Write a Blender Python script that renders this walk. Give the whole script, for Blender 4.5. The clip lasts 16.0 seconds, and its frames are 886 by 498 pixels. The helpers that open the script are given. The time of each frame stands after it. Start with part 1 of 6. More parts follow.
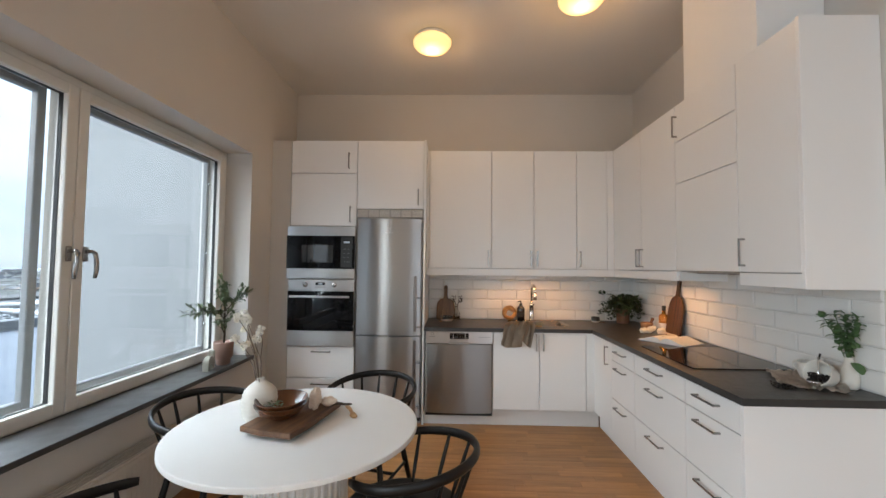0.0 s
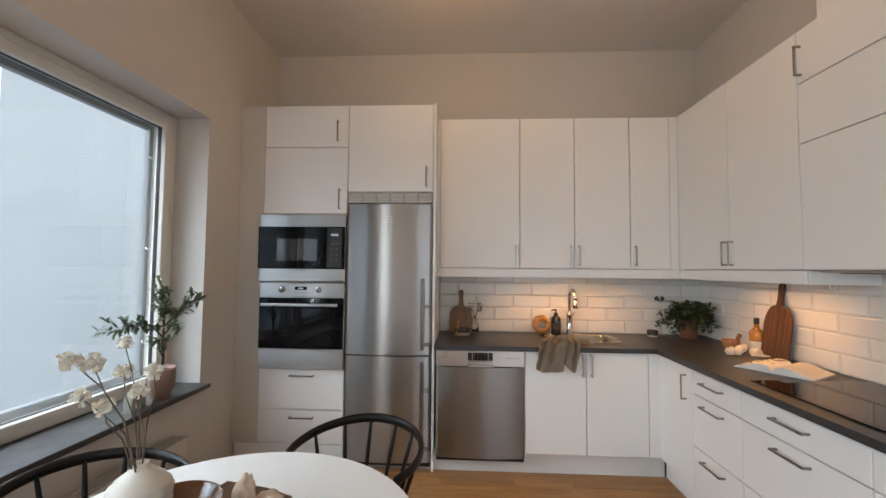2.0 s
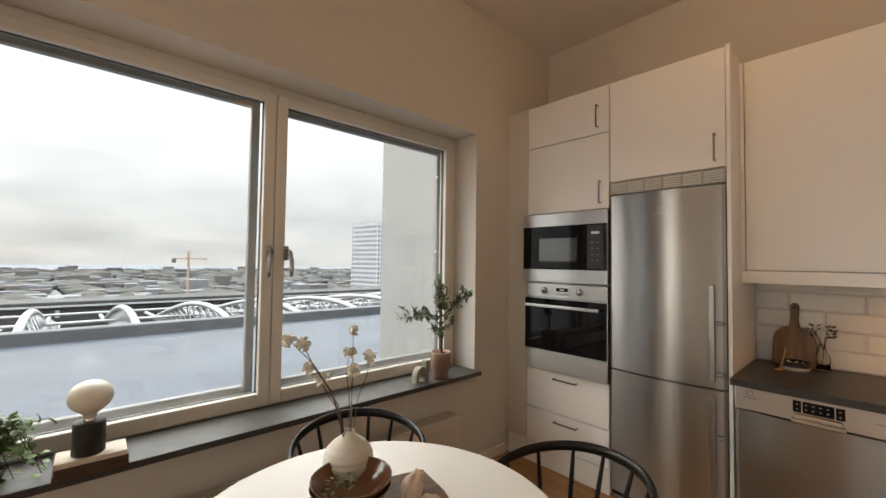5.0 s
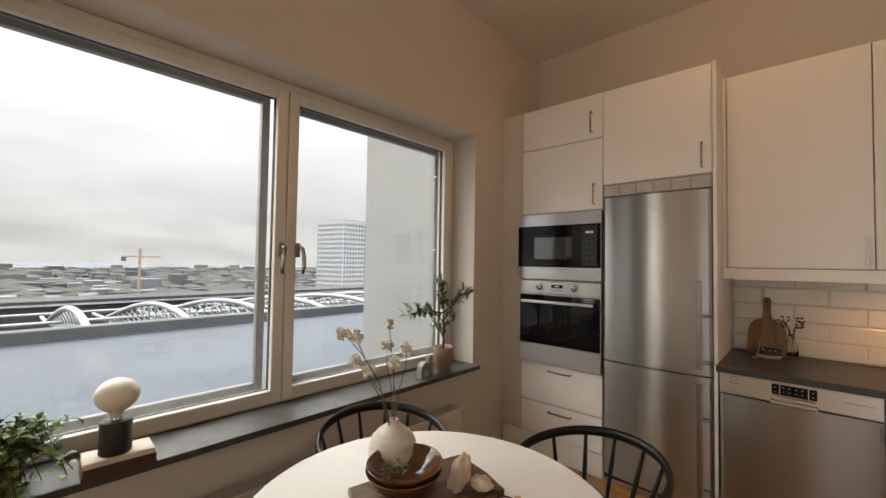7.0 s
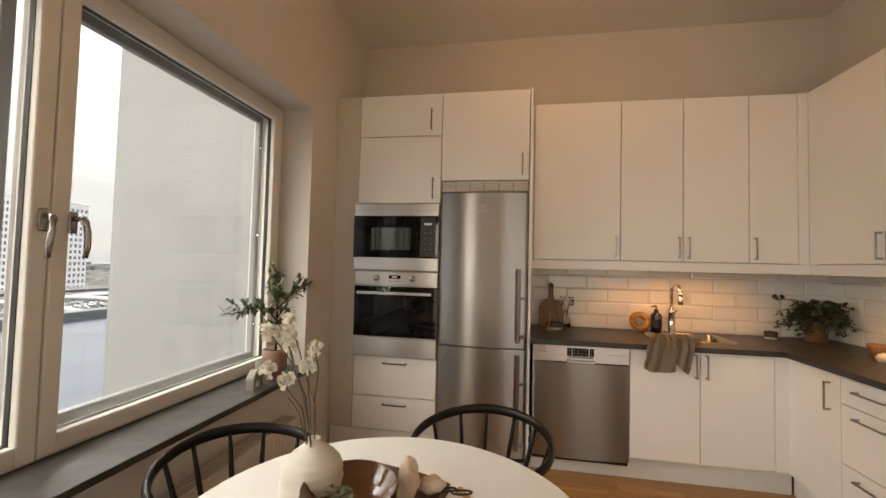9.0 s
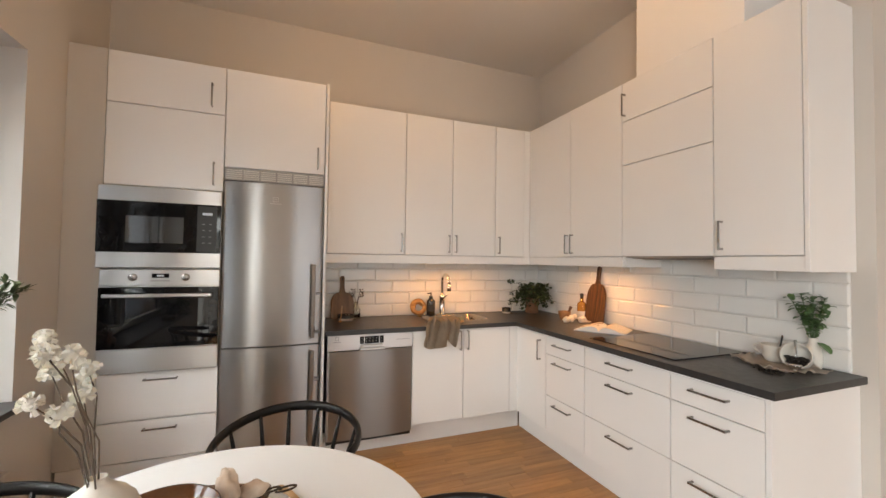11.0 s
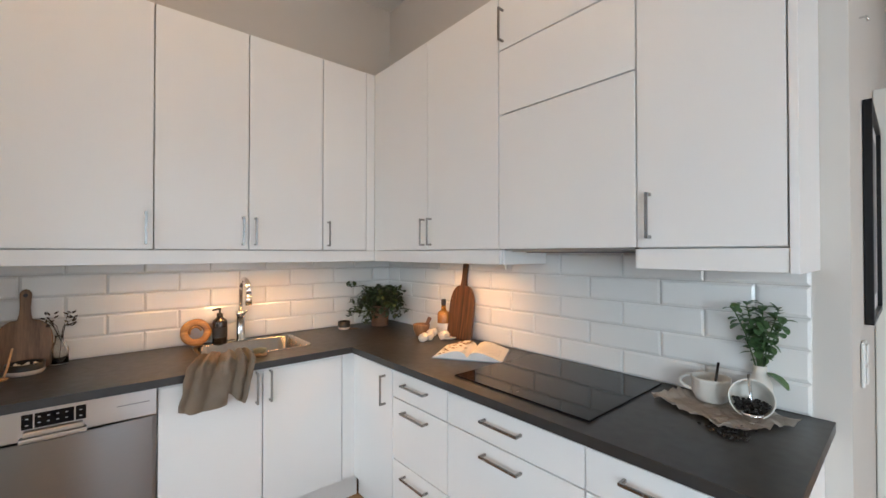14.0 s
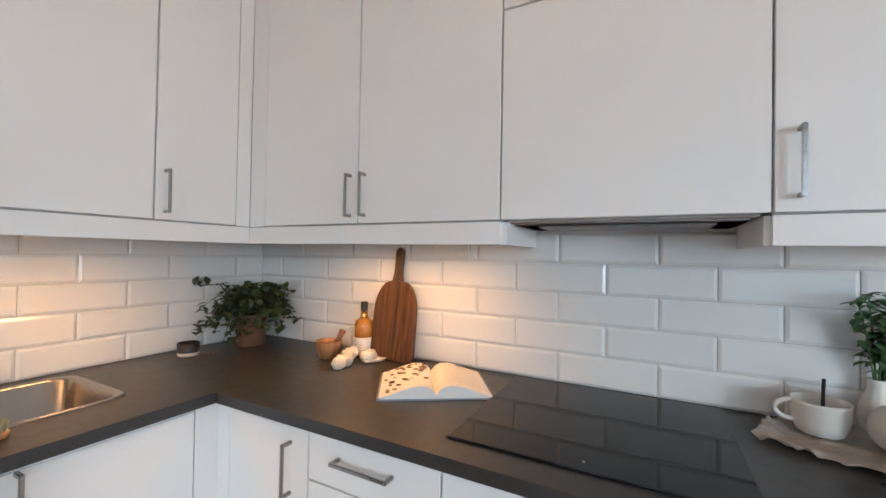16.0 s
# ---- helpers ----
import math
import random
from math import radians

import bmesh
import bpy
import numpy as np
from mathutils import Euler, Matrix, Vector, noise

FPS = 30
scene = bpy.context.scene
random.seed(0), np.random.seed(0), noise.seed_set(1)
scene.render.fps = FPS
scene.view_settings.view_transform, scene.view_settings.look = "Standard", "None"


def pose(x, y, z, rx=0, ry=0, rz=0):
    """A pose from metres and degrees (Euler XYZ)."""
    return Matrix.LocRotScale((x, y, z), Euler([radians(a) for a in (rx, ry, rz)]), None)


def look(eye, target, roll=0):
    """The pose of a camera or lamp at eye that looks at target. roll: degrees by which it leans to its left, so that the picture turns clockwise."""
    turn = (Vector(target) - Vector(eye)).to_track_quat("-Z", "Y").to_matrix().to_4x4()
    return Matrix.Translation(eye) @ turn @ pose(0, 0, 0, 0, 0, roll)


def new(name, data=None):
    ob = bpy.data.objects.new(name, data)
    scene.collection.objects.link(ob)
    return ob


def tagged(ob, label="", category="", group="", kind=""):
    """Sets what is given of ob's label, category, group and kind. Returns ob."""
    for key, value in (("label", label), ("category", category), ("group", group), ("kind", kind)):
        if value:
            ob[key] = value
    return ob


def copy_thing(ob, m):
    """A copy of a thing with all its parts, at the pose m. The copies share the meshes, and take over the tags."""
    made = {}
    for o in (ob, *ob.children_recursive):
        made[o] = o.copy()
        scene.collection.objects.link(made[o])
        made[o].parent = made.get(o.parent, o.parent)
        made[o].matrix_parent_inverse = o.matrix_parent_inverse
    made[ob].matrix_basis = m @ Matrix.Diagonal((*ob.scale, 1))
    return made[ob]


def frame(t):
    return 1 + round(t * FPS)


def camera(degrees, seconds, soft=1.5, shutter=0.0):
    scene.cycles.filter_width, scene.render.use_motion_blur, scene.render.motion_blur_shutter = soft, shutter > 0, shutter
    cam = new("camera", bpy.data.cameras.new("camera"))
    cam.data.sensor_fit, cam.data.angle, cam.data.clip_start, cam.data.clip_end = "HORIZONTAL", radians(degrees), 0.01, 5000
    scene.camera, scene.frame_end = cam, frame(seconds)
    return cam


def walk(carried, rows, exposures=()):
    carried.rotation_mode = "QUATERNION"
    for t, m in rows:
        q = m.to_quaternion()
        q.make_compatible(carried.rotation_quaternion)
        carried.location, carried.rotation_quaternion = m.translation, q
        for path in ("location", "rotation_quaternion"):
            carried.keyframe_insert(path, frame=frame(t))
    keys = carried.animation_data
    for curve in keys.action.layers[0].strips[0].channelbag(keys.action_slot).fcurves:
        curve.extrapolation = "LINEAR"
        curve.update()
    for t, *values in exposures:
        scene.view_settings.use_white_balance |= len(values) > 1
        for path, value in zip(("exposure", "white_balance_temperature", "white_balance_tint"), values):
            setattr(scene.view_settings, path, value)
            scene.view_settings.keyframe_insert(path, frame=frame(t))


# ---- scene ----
cam = camera(95.9, 16.0)
PATH = [
    (0, (0.119, 0.283, 1.389), (0.064, 2.281, 1.477), 0.6),
    (0.5, (0.076, 0.457, 1.407), (-0.02, 2.453, 1.494), 0.5),
    (1, (0.044, 0.63, 1.404), (-0.077, 2.624, 1.491), 0.6),
    (1.5, (-0.014, 0.857, 1.398), (-0.104, 2.853, 1.486), 0.6),
    (2, (0.05, 1.093, 1.368), (-0.048, 3.088, 1.467), 0.5),
    (2.5, (0.113, 1.264, 1.364), (-0.093, 3.252, 1.452), 0.3),
    (3, (0.183, 1.376, 1.4), (-0.293, 3.318, 1.461), 0.2),
    (3.5, (0.309, 1.468, 1.389), (-0.498, 3.297, 1.463), 0.7),
    (4, (0.348, 1.478, 1.384), (-0.716, 3.17, 1.466), 0.6),
    (4.5, (0.34, 1.459, 1.386), (-0.948, 2.986, 1.463), 0.7),
    (5, (0.348, 1.436, 1.393), (-1.12, 2.792, 1.463), 0.8),
    (7.5, (0.13, 1.194, 1.371), (-1.102, 2.768, 1.434), 1.0),
    (8, (-0.014, 1.189, 1.346), (-0.988, 2.935, 1.411), 1.2),
    (8.5, (-0.158, 1.175, 1.328), (-0.817, 3.062, 1.398), 1.3),
    (9, (-0.261, 1.128, 1.321), (-0.605, 3.097, 1.398), 1.4),
    (9.5, (-0.327, 1.083, 1.296), (-0.344, 3.081, 1.381), 1.3),
    (10, (-0.402, 1.027, 1.311), (-0.07, 2.998, 1.389), 1.2),
    (12.5, (-0.257, 1.278, 1.341), (0.701, 3.033, 1.394), 0.3),
    (13, (-0.072, 1.445, 1.337), (0.989, 3.139, 1.392), 0.4),
    (13.5, (0.118, 1.623, 1.34), (1.307, 3.231, 1.38), 0.3),
    (14, (0.293, 1.837, 1.36), (1.592, 3.358, 1.381), 0.0),
    (14.5, (0.439, 2.069, 1.327), (1.86, 3.476, 1.343), 0.2),
    (15, (0.539, 2.283, 1.323), (2.052, 3.59, 1.335), 0.3),
    (15.5, (0.577, 2.504, 1.308), (2.204, 3.666, 1.326), 0.6),
    (16, (0.568, 2.63, 1.28), (2.337, 3.564, 1.308), 1.0),
]
EXPOSURES = [
    (0.0, -0.27, 6250, 6), (2.5, -0.20, 6300, 6), (3.5, -0.38, 7050, 8), (5.0, -0.50, 7950, 10),
    (7.5, -0.62, 8150, 12), (9.0, -0.40, 8600, 13), (10.2, -0.06, 8000, 13), (12.3, 0.15, 6000, 4),
    (14.0, 0.13, 5800, 3), (16.0, 0.17, 5650, 3),
]
walk(cam, [(t, look(eye, target, roll)) for t, eye, target, roll in PATH], EXPOSURES)

# ---- world and lights ----
XL, XR, YB, CEIL = -1.55, 1.95, 4.40, 3.19
CZ = 0.86
SILL = 0.66

world = bpy.data.worlds.new("overcast_sky")
scene.world = world
world.use_nodes = True
wn, wl = world.node_tree.nodes, world.node_tree.links
wbg = wn["Background"]
sky = wn.new("ShaderNodeTexSky")
sky.sky_type, sky.sun_disc = "NISHITA", False
sky.sun_elevation, sky.sun_rotation = radians(20.4), radians(239)
sky_dim = wn.new("ShaderNodeMix")
sky_dim.data_type, sky_dim.blend_type = "RGBA", "MULTIPLY"
sky_dim.inputs[0].default_value = 1.0
sky_dim.inputs[7].default_value = (0.08, 0.08, 0.08, 1)
wl.new(sky.outputs[0], sky_dim.inputs[6])
wco = wn.new("ShaderNodeTexCoord")
wmap = wn.new("ShaderNodeMapping")
wmap.inputs["Scale"].default_value = (2.2, 2.2, 8.0)
wnoise = wn.new("ShaderNodeTexNoise")
wnoise.inputs["Scale"].default_value, wnoise.inputs["Detail"].default_value = 2.2, 7
wramp = wn.new("ShaderNodeValToRGB")
wramp.color_ramp.elements[0].position, wramp.color_ramp.elements[1].position = 0.36, 0.62
wramp.color_ramp.elements[0].color = (0.92, 1.06, 1.27, 1)
wramp.color_ramp.elements[1].color = (1.28, 1.45, 1.70, 1)
wsep = wn.new("ShaderNodeSeparateXYZ")
wup = wn.new("ShaderNodeMapRange")
wup.inputs[1].default_value, wup.inputs[2].default_value = 0.34, 0.80
whigh = wn.new("ShaderNodeMix")
whigh.data_type = "RGBA"
whigh.inputs[7].default_value = (15.5, 17.2, 19.2, 1)
wlow = wn.new("ShaderNodeMapRange")
wlow.inputs[1].default_value, wlow.inputs[2].default_value = 0.03, 0.42
wmid = wn.new("ShaderNodeMix")
wmid.data_type = "RGBA"
wmid.inputs[7].default_value = (2.05, 2.35, 2.75, 1)
wmix = wn.new("ShaderNodeMix")
wmix.data_type = "RGBA"
wmix.inputs[0].default_value = 0.9
wl.new(wco.outputs["Generated"], wmap.inputs[0])
wl.new(wco.outputs["Generated"], wsep.inputs[0])
wl.new(wsep.outputs[2], wup.inputs[0])
wl.new(wmap.outputs[0], wnoise.inputs[0])
wl.new(wnoise.outputs[0], wramp.inputs[0])
wl.new(wup.outputs[0], whigh.inputs[0])
wl.new(wsep.outputs[2], wlow.inputs[0])
wl.new(wlow.outputs[0], wmid.inputs[0])
wl.new(wramp.outputs[0], wmid.inputs[6])
wl.new(wmid.outputs[2], whigh.inputs[6])
wl.new(sky_dim.outputs[2], wmix.inputs[6])
wl.new(whigh.outputs[2], wmix.inputs[7])
wl.new(wmix.outputs[2], wbg.inputs[0])
wbg.inputs[1].default_value = 1.0


def lamp(name, kind, energy, colour, m, **extra):
    d = bpy.data.lights.new(name, kind)
    d.energy, d.color = energy, colour
    if kind == "AREA":
        d.shape, d.size, d.size_y = "RECTANGLE", extra["w"], extra["h"]
        d.spread = extra.get("spread", radians(180))
    if kind == "SUN":
        d.angle = extra["angle"]
    if kind in ("POINT", "SPOT"):
        d.shadow_soft_size = extra["r"]
    if kind == "SPOT":
        d.spot_size, d.spot_blend = extra["cone"], 0.9
    o = new(name, d)
    o.matrix_world = m
    return o


WARM = (1.0, 0.54, 0.21)
SPOTWARM = (1.0, 0.43, 0.12)
lamp("sun", "SUN", 1.5, (1.0, 0.98, 0.95), look((-30, -18, 13), (0, 0, 0)), angle=radians(40))
# Fill lamp behind an unseen, assumed glazed door, tilted down onto the low fronts.
lamp("unseen_west_door_fill", "AREA", 145, (0.86, 0.94, 1.0), look((-2.02, -0.95, 1.35), (0, -0.80, -0.35)), w=1.7, h=1.7)
# Weak fill lamp behind an unseen, assumed window in the south wall.
lamp("unseen_south_window_fill", "AREA", 16, (0.90, 0.95, 1.0), look((1.7, -2.85, 1.35), (1.5, 0, -0.6)), w=2.0, h=1.8)
CEILING_LAMPS = [(-0.065, 3.335), (0.93, 2.82)]
for lx, ly in CEILING_LAMPS:
    lamp("ceiling_bulb", "POINT", 4.8, WARM, pose(lx, ly, CEIL - 0.19), r=0.06)
SPOTS = [(0.52, 4.10, 4.2), (0.84, 4.10, 9.5), (1.16, 4.10, 6.6), (1.70, 3.62, 7.2), (1.70, 3.30, 7.4)]
for lx, ly, watts in SPOTS:
    lamp("cabinet_spot_bulb", "SPOT", watts, SPOTWARM, look((lx, ly, 1.335), (lx, ly, 0.5)), r=0.05, cone=radians(168))


# ---- materials ----
def material(name, base, rough=0.5, metal=0.0, var=0.06, scale=6.0, bump=0.05, fine=120.0, spec=0.5, coat=0.0, tint=None, stretch=(1, 1, 1), per_object=0.0, trans=0.0, emit=None, strength=0.0, rvar=0.08):
    """Principled paint with two scales of variation in colour and roughness, and fine relief."""
    m = bpy.data.materials.new(name)
    m.use_nodes = True
    n, l = m.node_tree.nodes, m.node_tree.links
    b = n["Principled BSDF"]
    b.inputs["Metallic"].default_value = metal
    b.inputs["Specular IOR Level"].default_value = spec
    b.inputs["Coat Weight"].default_value = coat
    b.inputs["Transmission Weight"].default_value = trans
    co = n.new("ShaderNodeTexCoord")
    mp = n.new("ShaderNodeMapping")
    mp.inputs["Scale"].default_value = stretch
    l.new(co.outputs["Object"], mp.inputs[0])
    a = n.new("ShaderNodeTexNoise")
    a.inputs["Scale"].default_value, a.inputs["Detail"].default_value = scale, 5
    f = n.new("ShaderNodeTexNoise")
    f.inputs["Scale"].default_value, f.inputs["Detail"].default_value = fine, 4
    l.new(mp.outputs[0], a.inputs[0])
    l.new(mp.outputs[0], f.inputs[0])
    mix = n.new("ShaderNodeMix")
    mix.data_type = "RGBA"
    other = tint or tuple(c * (1 - 2.2 * var) for c in base)
    mix.inputs[6].default_value, mix.inputs[7].default_value = (*base, 1), (*other, 1)
    add = n.new("ShaderNodeMath")
    add.operation = "MULTIPLY_ADD"
    add.inputs[1].default_value = 0.35
    l.new(f.outputs[0], add.inputs[0])
    sub = n.new("ShaderNodeMapRange")
    sub.inputs[1].default_value, sub.inputs[2].default_value = 0.3, 0.75
    l.new(a.outputs[0], sub.inputs[0])
    half = n.new("ShaderNodeMath")
    half.operation = "MULTIPLY"
    half.inputs[1].default_value = 0.7
    l.new(sub.outputs[0], half.inputs[0])
    l.new(half.outputs[0], add.inputs[2])
    l.new(add.outputs[0], mix.inputs[0])
    colour = mix.outputs[2]
    if per_object:
        info = n.new("ShaderNodeObjectInfo")
        rng = n.new("ShaderNodeMapRange")
        rng.inputs[3].default_value, rng.inputs[4].default_value = 1 - per_object, 1 + per_object
        l.new(info.outputs["Random"], rng.inputs[0])
        hsv = n.new("ShaderNodeHueSaturation")
        l.new(rng.outputs[0], hsv.inputs["Value"])
        l.new(colour, hsv.inputs["Color"])
        colour = hsv.outputs[0]
    l.new(colour, b.inputs["Base Color"])
    rr = n.new("ShaderNodeMapRange")
    rr.inputs[3].default_value, rr.inputs[4].default_value = max(0.02, rough - rvar), min(1, rough + rvar)
    l.new(a.outputs[0], rr.inputs[0])
    l.new(rr.outputs[0], b.inputs["Roughness"])
    if bump:
        bp = n.new("ShaderNodeBump")
        bp.inputs["Strength"].default_value, bp.inputs["Distance"].default_value = bump, 0.002
        l.new(f.outputs[0], bp.inputs["Height"])
        l.new(bp.outputs[0], b.inputs["Normal"])
    if emit:
        b.inputs["Emission Color"].default_value = (*emit, 1)
        b.inputs["Emission Strength"].default_value = strength
    return m


def wood(name, light, dark, rough=0.4, scale=3.0, along=0, per_object=0.12, rings=0.0):
    """Wood with grain running along one axis of the object."""
    m = bpy.data.materials.new(name)
    m.use_nodes = True
    n, l = m.node_tree.nodes, m.node_tree.links
    b = n["Principled BSDF"]
    co = n.new("ShaderNodeTexCoord")
    info = n.new("ShaderNodeObjectInfo")
    shift = n.new("ShaderNodeVectorMath")
    shift.operation = "MULTIPLY_ADD"
    cx = n.new("ShaderNodeCombineXYZ")
    for i in range(3):
        l.new(info.outputs["Random"], cx.inputs[i])
    shift.inputs[1].default_value = (7, 5, 9)
    l.new(cx.outputs[0], shift.inputs[0])
    l.new(co.outputs["Object"], shift.inputs[2])
    mp = n.new("ShaderNodeMapping")
    st = [9.0, 9.0, 9.0]
    st[along] = 0.8
    mp.inputs["Scale"].default_value = st
    l.new(shift.outputs[0], mp.inputs[0])
    a = n.new("ShaderNodeTexNoise")
    a.inputs["Scale"].default_value, a.inputs["Detail"].default_value, a.inputs["Distortion"].default_value = scale, 8, rings
    f = n.new("ShaderNodeTexNoise")
    f.inputs["Scale"].default_value, f.inputs["Detail"].default_value = scale * 9, 6
    l.new(mp.outputs[0], a.inputs[0])
    l.new(mp.outputs[0], f.inputs[0])
    s = n.new("ShaderNodeMath")
    s.operation = "MULTIPLY_ADD"
    s.inputs[1].default_value = 0.4
    l.new(f.outputs[0], s.inputs[0])
    l.new(a.outputs[0], s.inputs[2])
    r = n.new("ShaderNodeValToRGB")
    r.color_ramp.elements[0].position, r.color_ramp.elements[1].position = 0.50, 0.90
    r.color_ramp.elements[0].color, r.color_ramp.elements[1].color = (*dark, 1), (*light, 1)
    l.new(s.outputs[0], r.inputs[0])
    rng = n.new("ShaderNodeMapRange")
    rng.inputs[3].default_value, rng.inputs[4].default_value = 1 - per_object, 1 + per_object
    l.new(info.outputs["Random"], rng.inputs[0])
    hsv = n.new("ShaderNodeHueSaturation")
    l.new(rng.outputs[0], hsv.inputs["Value"])
    l.new(r.outputs[0], hsv.inputs["Color"])
    l.new(hsv.outputs[0], b.inputs["Base Color"])
    b.inputs["Roughness"].default_value = rough
    bp = n.new("ShaderNodeBump")
    bp.inputs["Strength"].default_value, bp.inputs["Distance"].default_value = 0.12, 0.001
    l.new(s.outputs[0], bp.inputs["Height"])
    l.new(bp.outputs[0], b.inputs["Normal"])
    return m


def brushed(name, base, rough, axis, streak=0.008, spread=0.0):
    """Brushed steel: fine streaks along one axis; spread draws its highlights out upright."""
    st = [700.0, 700.0, 700.0]
    st[axis] = 4.0
    m = material(name, base, rough, 1.0, var=0.02, scale=0.5, bump=streak, fine=1.0, stretch=tuple(st), rvar=0.02)
    b = m.node_tree.nodes["Principled BSDF"]
    b.inputs["Anisotropic"].default_value = spread
    up = m.node_tree.nodes.new("ShaderNodeCombineXYZ")
    up.inputs[2].default_value = 1.0
    if spread:
        m.node_tree.links.new(up.outputs[0], b.inputs["Tangent"])
    return m


def glass(name, rough=0.0, colour=(1, 1, 1), ior=1.45):
    m = bpy.data.materials.new(name)
    m.use_nodes = True
    b = m.node_tree.nodes["Principled BSDF"]
    b.inputs["Base Color"].default_value = (*colour, 1)
    b.inputs["Transmission Weight"].default_value = 1.0
    b.inputs["Roughness"].default_value = rough
    b.inputs["IOR"].default_value = ior
    return m


def pane_glass(name):
    """Thin window glass: clear, with a mirror sheen that grows at a slant."""
    m = bpy.data.materials.new(name)
    m.use_nodes = True
    n, l = m.node_tree.nodes, m.node_tree.links
    out = n["Material Output"]
    n.remove(n["Principled BSDF"])
    t, g, f, x, p, k = (n.new("ShaderNode" + k) for k in ("BsdfTransparent", "BsdfGlossy", "LayerWeight", "MixShader", "Math", "Math"))
    t.inputs[0].default_value = (0.985, 0.99, 0.99, 1)
    g.inputs["Roughness"].default_value = 0.01
    f.inputs[0].default_value = 0.5
    p.operation, p.inputs[1].default_value = "POWER", 4.0
    k.operation, k.inputs[1].default_value, k.inputs[2].default_value = "MULTIPLY_ADD", 0.5, 0.025
    l.new(f.outputs["Facing"], p.inputs[0])
    l.new(p.outputs[0], k.inputs[0])
    l.new(k.outputs[0], x.inputs[0])
    l.new(t.outputs[0], x.inputs[1])
    l.new(g.outputs[0], x.inputs[2])
    l.new(x.outputs[0], out.inputs[0])
    return m


M_WALL = material("wall_paint", (0.64, 0.605, 0.56), 0.75, var=0.02, scale=1.5, bump=0.12, fine=260)
M_CEIL = material("ceiling_paint", (0.74, 0.705, 0.66), 0.85, var=0.02, scale=1.2, bump=0.1, fine=220)
M_CAB = material("cabinet_lacquer", (0.87, 0.865, 0.855), 0.38, var=0.012, scale=2, bump=0.02, fine=180, rvar=0.05)
M_CABIN = material("cabinet_carcass", (0.74, 0.73, 0.71), 0.5, var=0.02)
M_COUNTER = material("dark_laminate", (0.042, 0.041, 0.041), 0.36, var=0.12, scale=30, bump=0.06, fine=500, rvar=0.06)
M_TILE = material("tile_glaze", (0.78, 0.775, 0.755), 0.13, spec=0.5, var=0.015, scale=5, bump=0.02, fine=12, per_object=0.02, rvar=0.02)
M_GROUT = material("grout", (0.66, 0.645, 0.62), 0.9, var=0.06, scale=30)
M_STEEL = brushed("brushed_steel", (0.40, 0.395, 0.39), 0.29, 0, 0.0, 0.88)
M_STEELH = brushed("brushed_steel_level", (0.60, 0.585, 0.575), 0.31, 0, 0.0, 0.85)
M_SINK = brushed("sink_steel", (0.36, 0.345, 0.33), 0.24, 0)
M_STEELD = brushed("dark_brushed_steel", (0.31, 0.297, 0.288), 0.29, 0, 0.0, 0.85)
M_CHROME = material("chrome", (0.75, 0.75, 0.75), 0.06, 1.0, var=0.01, bump=0.0, rvar=0.02)
M_HANDLE = brushed("handle_steel", (0.37, 0.36, 0.35), 0.27, 2)
M_BLACKGLASS = material("black_glass", (0.006, 0.006, 0.007), 0.04, spec=0.22, var=0.05, bump=0.0, rvar=0.02)
M_HOB = material("hob_glass", (0.009, 0.009, 0.010), 0.05, spec=0.22, var=0.05, bump=0.0, rvar=0.02)
M_OVENWIN = material("oven_window_glass", (0.008, 0.008, 0.009), 0.03, spec=0.35, var=0.1, bump=0.0, rvar=0.01)
M_MWWIN = material("microwave_window_glass", (0.032, 0.035, 0.040), 0.04, spec=1.0, coat=1.0, var=0.1, bump=0.0, rvar=0.01)
M_BLACK = material("black_plastic", (0.012, 0.012, 0.012), 0.35, var=0.1)
M_GREYPL = material("grey_plastic", (0.42, 0.40, 0.38), 0.5, var=0.04)
M_PRINT = material("pale_print", (0.6, 0.6, 0.6), 0.5, var=0.02, bump=0)
M_FRAME = material("window_paint", (0.70, 0.68, 0.63), 0.42, var=0.02, scale=3, bump=0.03)
M_ALU = material("grey_aluminium", (0.25, 0.255, 0.26), 0.45, 0.2, var=0.05)
M_GASKET = material("rubber_gasket", (0.02, 0.02, 0.02), 0.6)
M_SILL = material("slate_sill", (0.070, 0.068, 0.066), 0.42, var=0.2, scale=12, bump=0.10, fine=160)
M_OAK = wood("oak_floor", (0.47, 0.24, 0.086), (0.31, 0.145, 0.047), 0.32, 3.2, 0, 0.16)
M_OAKBASE = material("oak_underlay", (0.20, 0.10, 0.04), 0.6)
M_TABLE = material("white_tabletop", (0.80, 0.79, 0.77), 0.45, var=0.012, bump=0.02, fine=300)
M_CHAIR = material("black_painted_wood", (0.008, 0.0075, 0.0075), 0.36, spec=0.32, var=0.2, bump=0.08, fine=90)
M_STONEW = material("matt_white_stoneware", (0.72, 0.69, 0.63), 0.6, var=0.05, scale=20, bump=0.25, fine=160)
M_WALNUT = wood("walnut_board", (0.15, 0.060, 0.020), (0.026, 0.010, 0.004), 0.38, 1.5, 2, 0.05, 2.6)
M_WALNUTX = wood("walnut_tray", (0.17, 0.085, 0.04), (0.055, 0.026, 0.013), 0.5, 3.0, 0, 0.05, 0.5)
M_OLIVE = wood("olive_board", (0.25, 0.13, 0.052), (0.085, 0.038, 0.014), 0.45, 3.0, 2, 0.05, 0.4)
M_BEECH = wood("beech", (0.55, 0.33, 0.16), (0.36, 0.19, 0.08), 0.5, 3.0, 2, 0.05)
M_MORTAR = wood("mortar_wood", (0.36, 0.20, 0.09), (0.17, 0.075, 0.03), 0.5, 3.0, 2, 0.05)
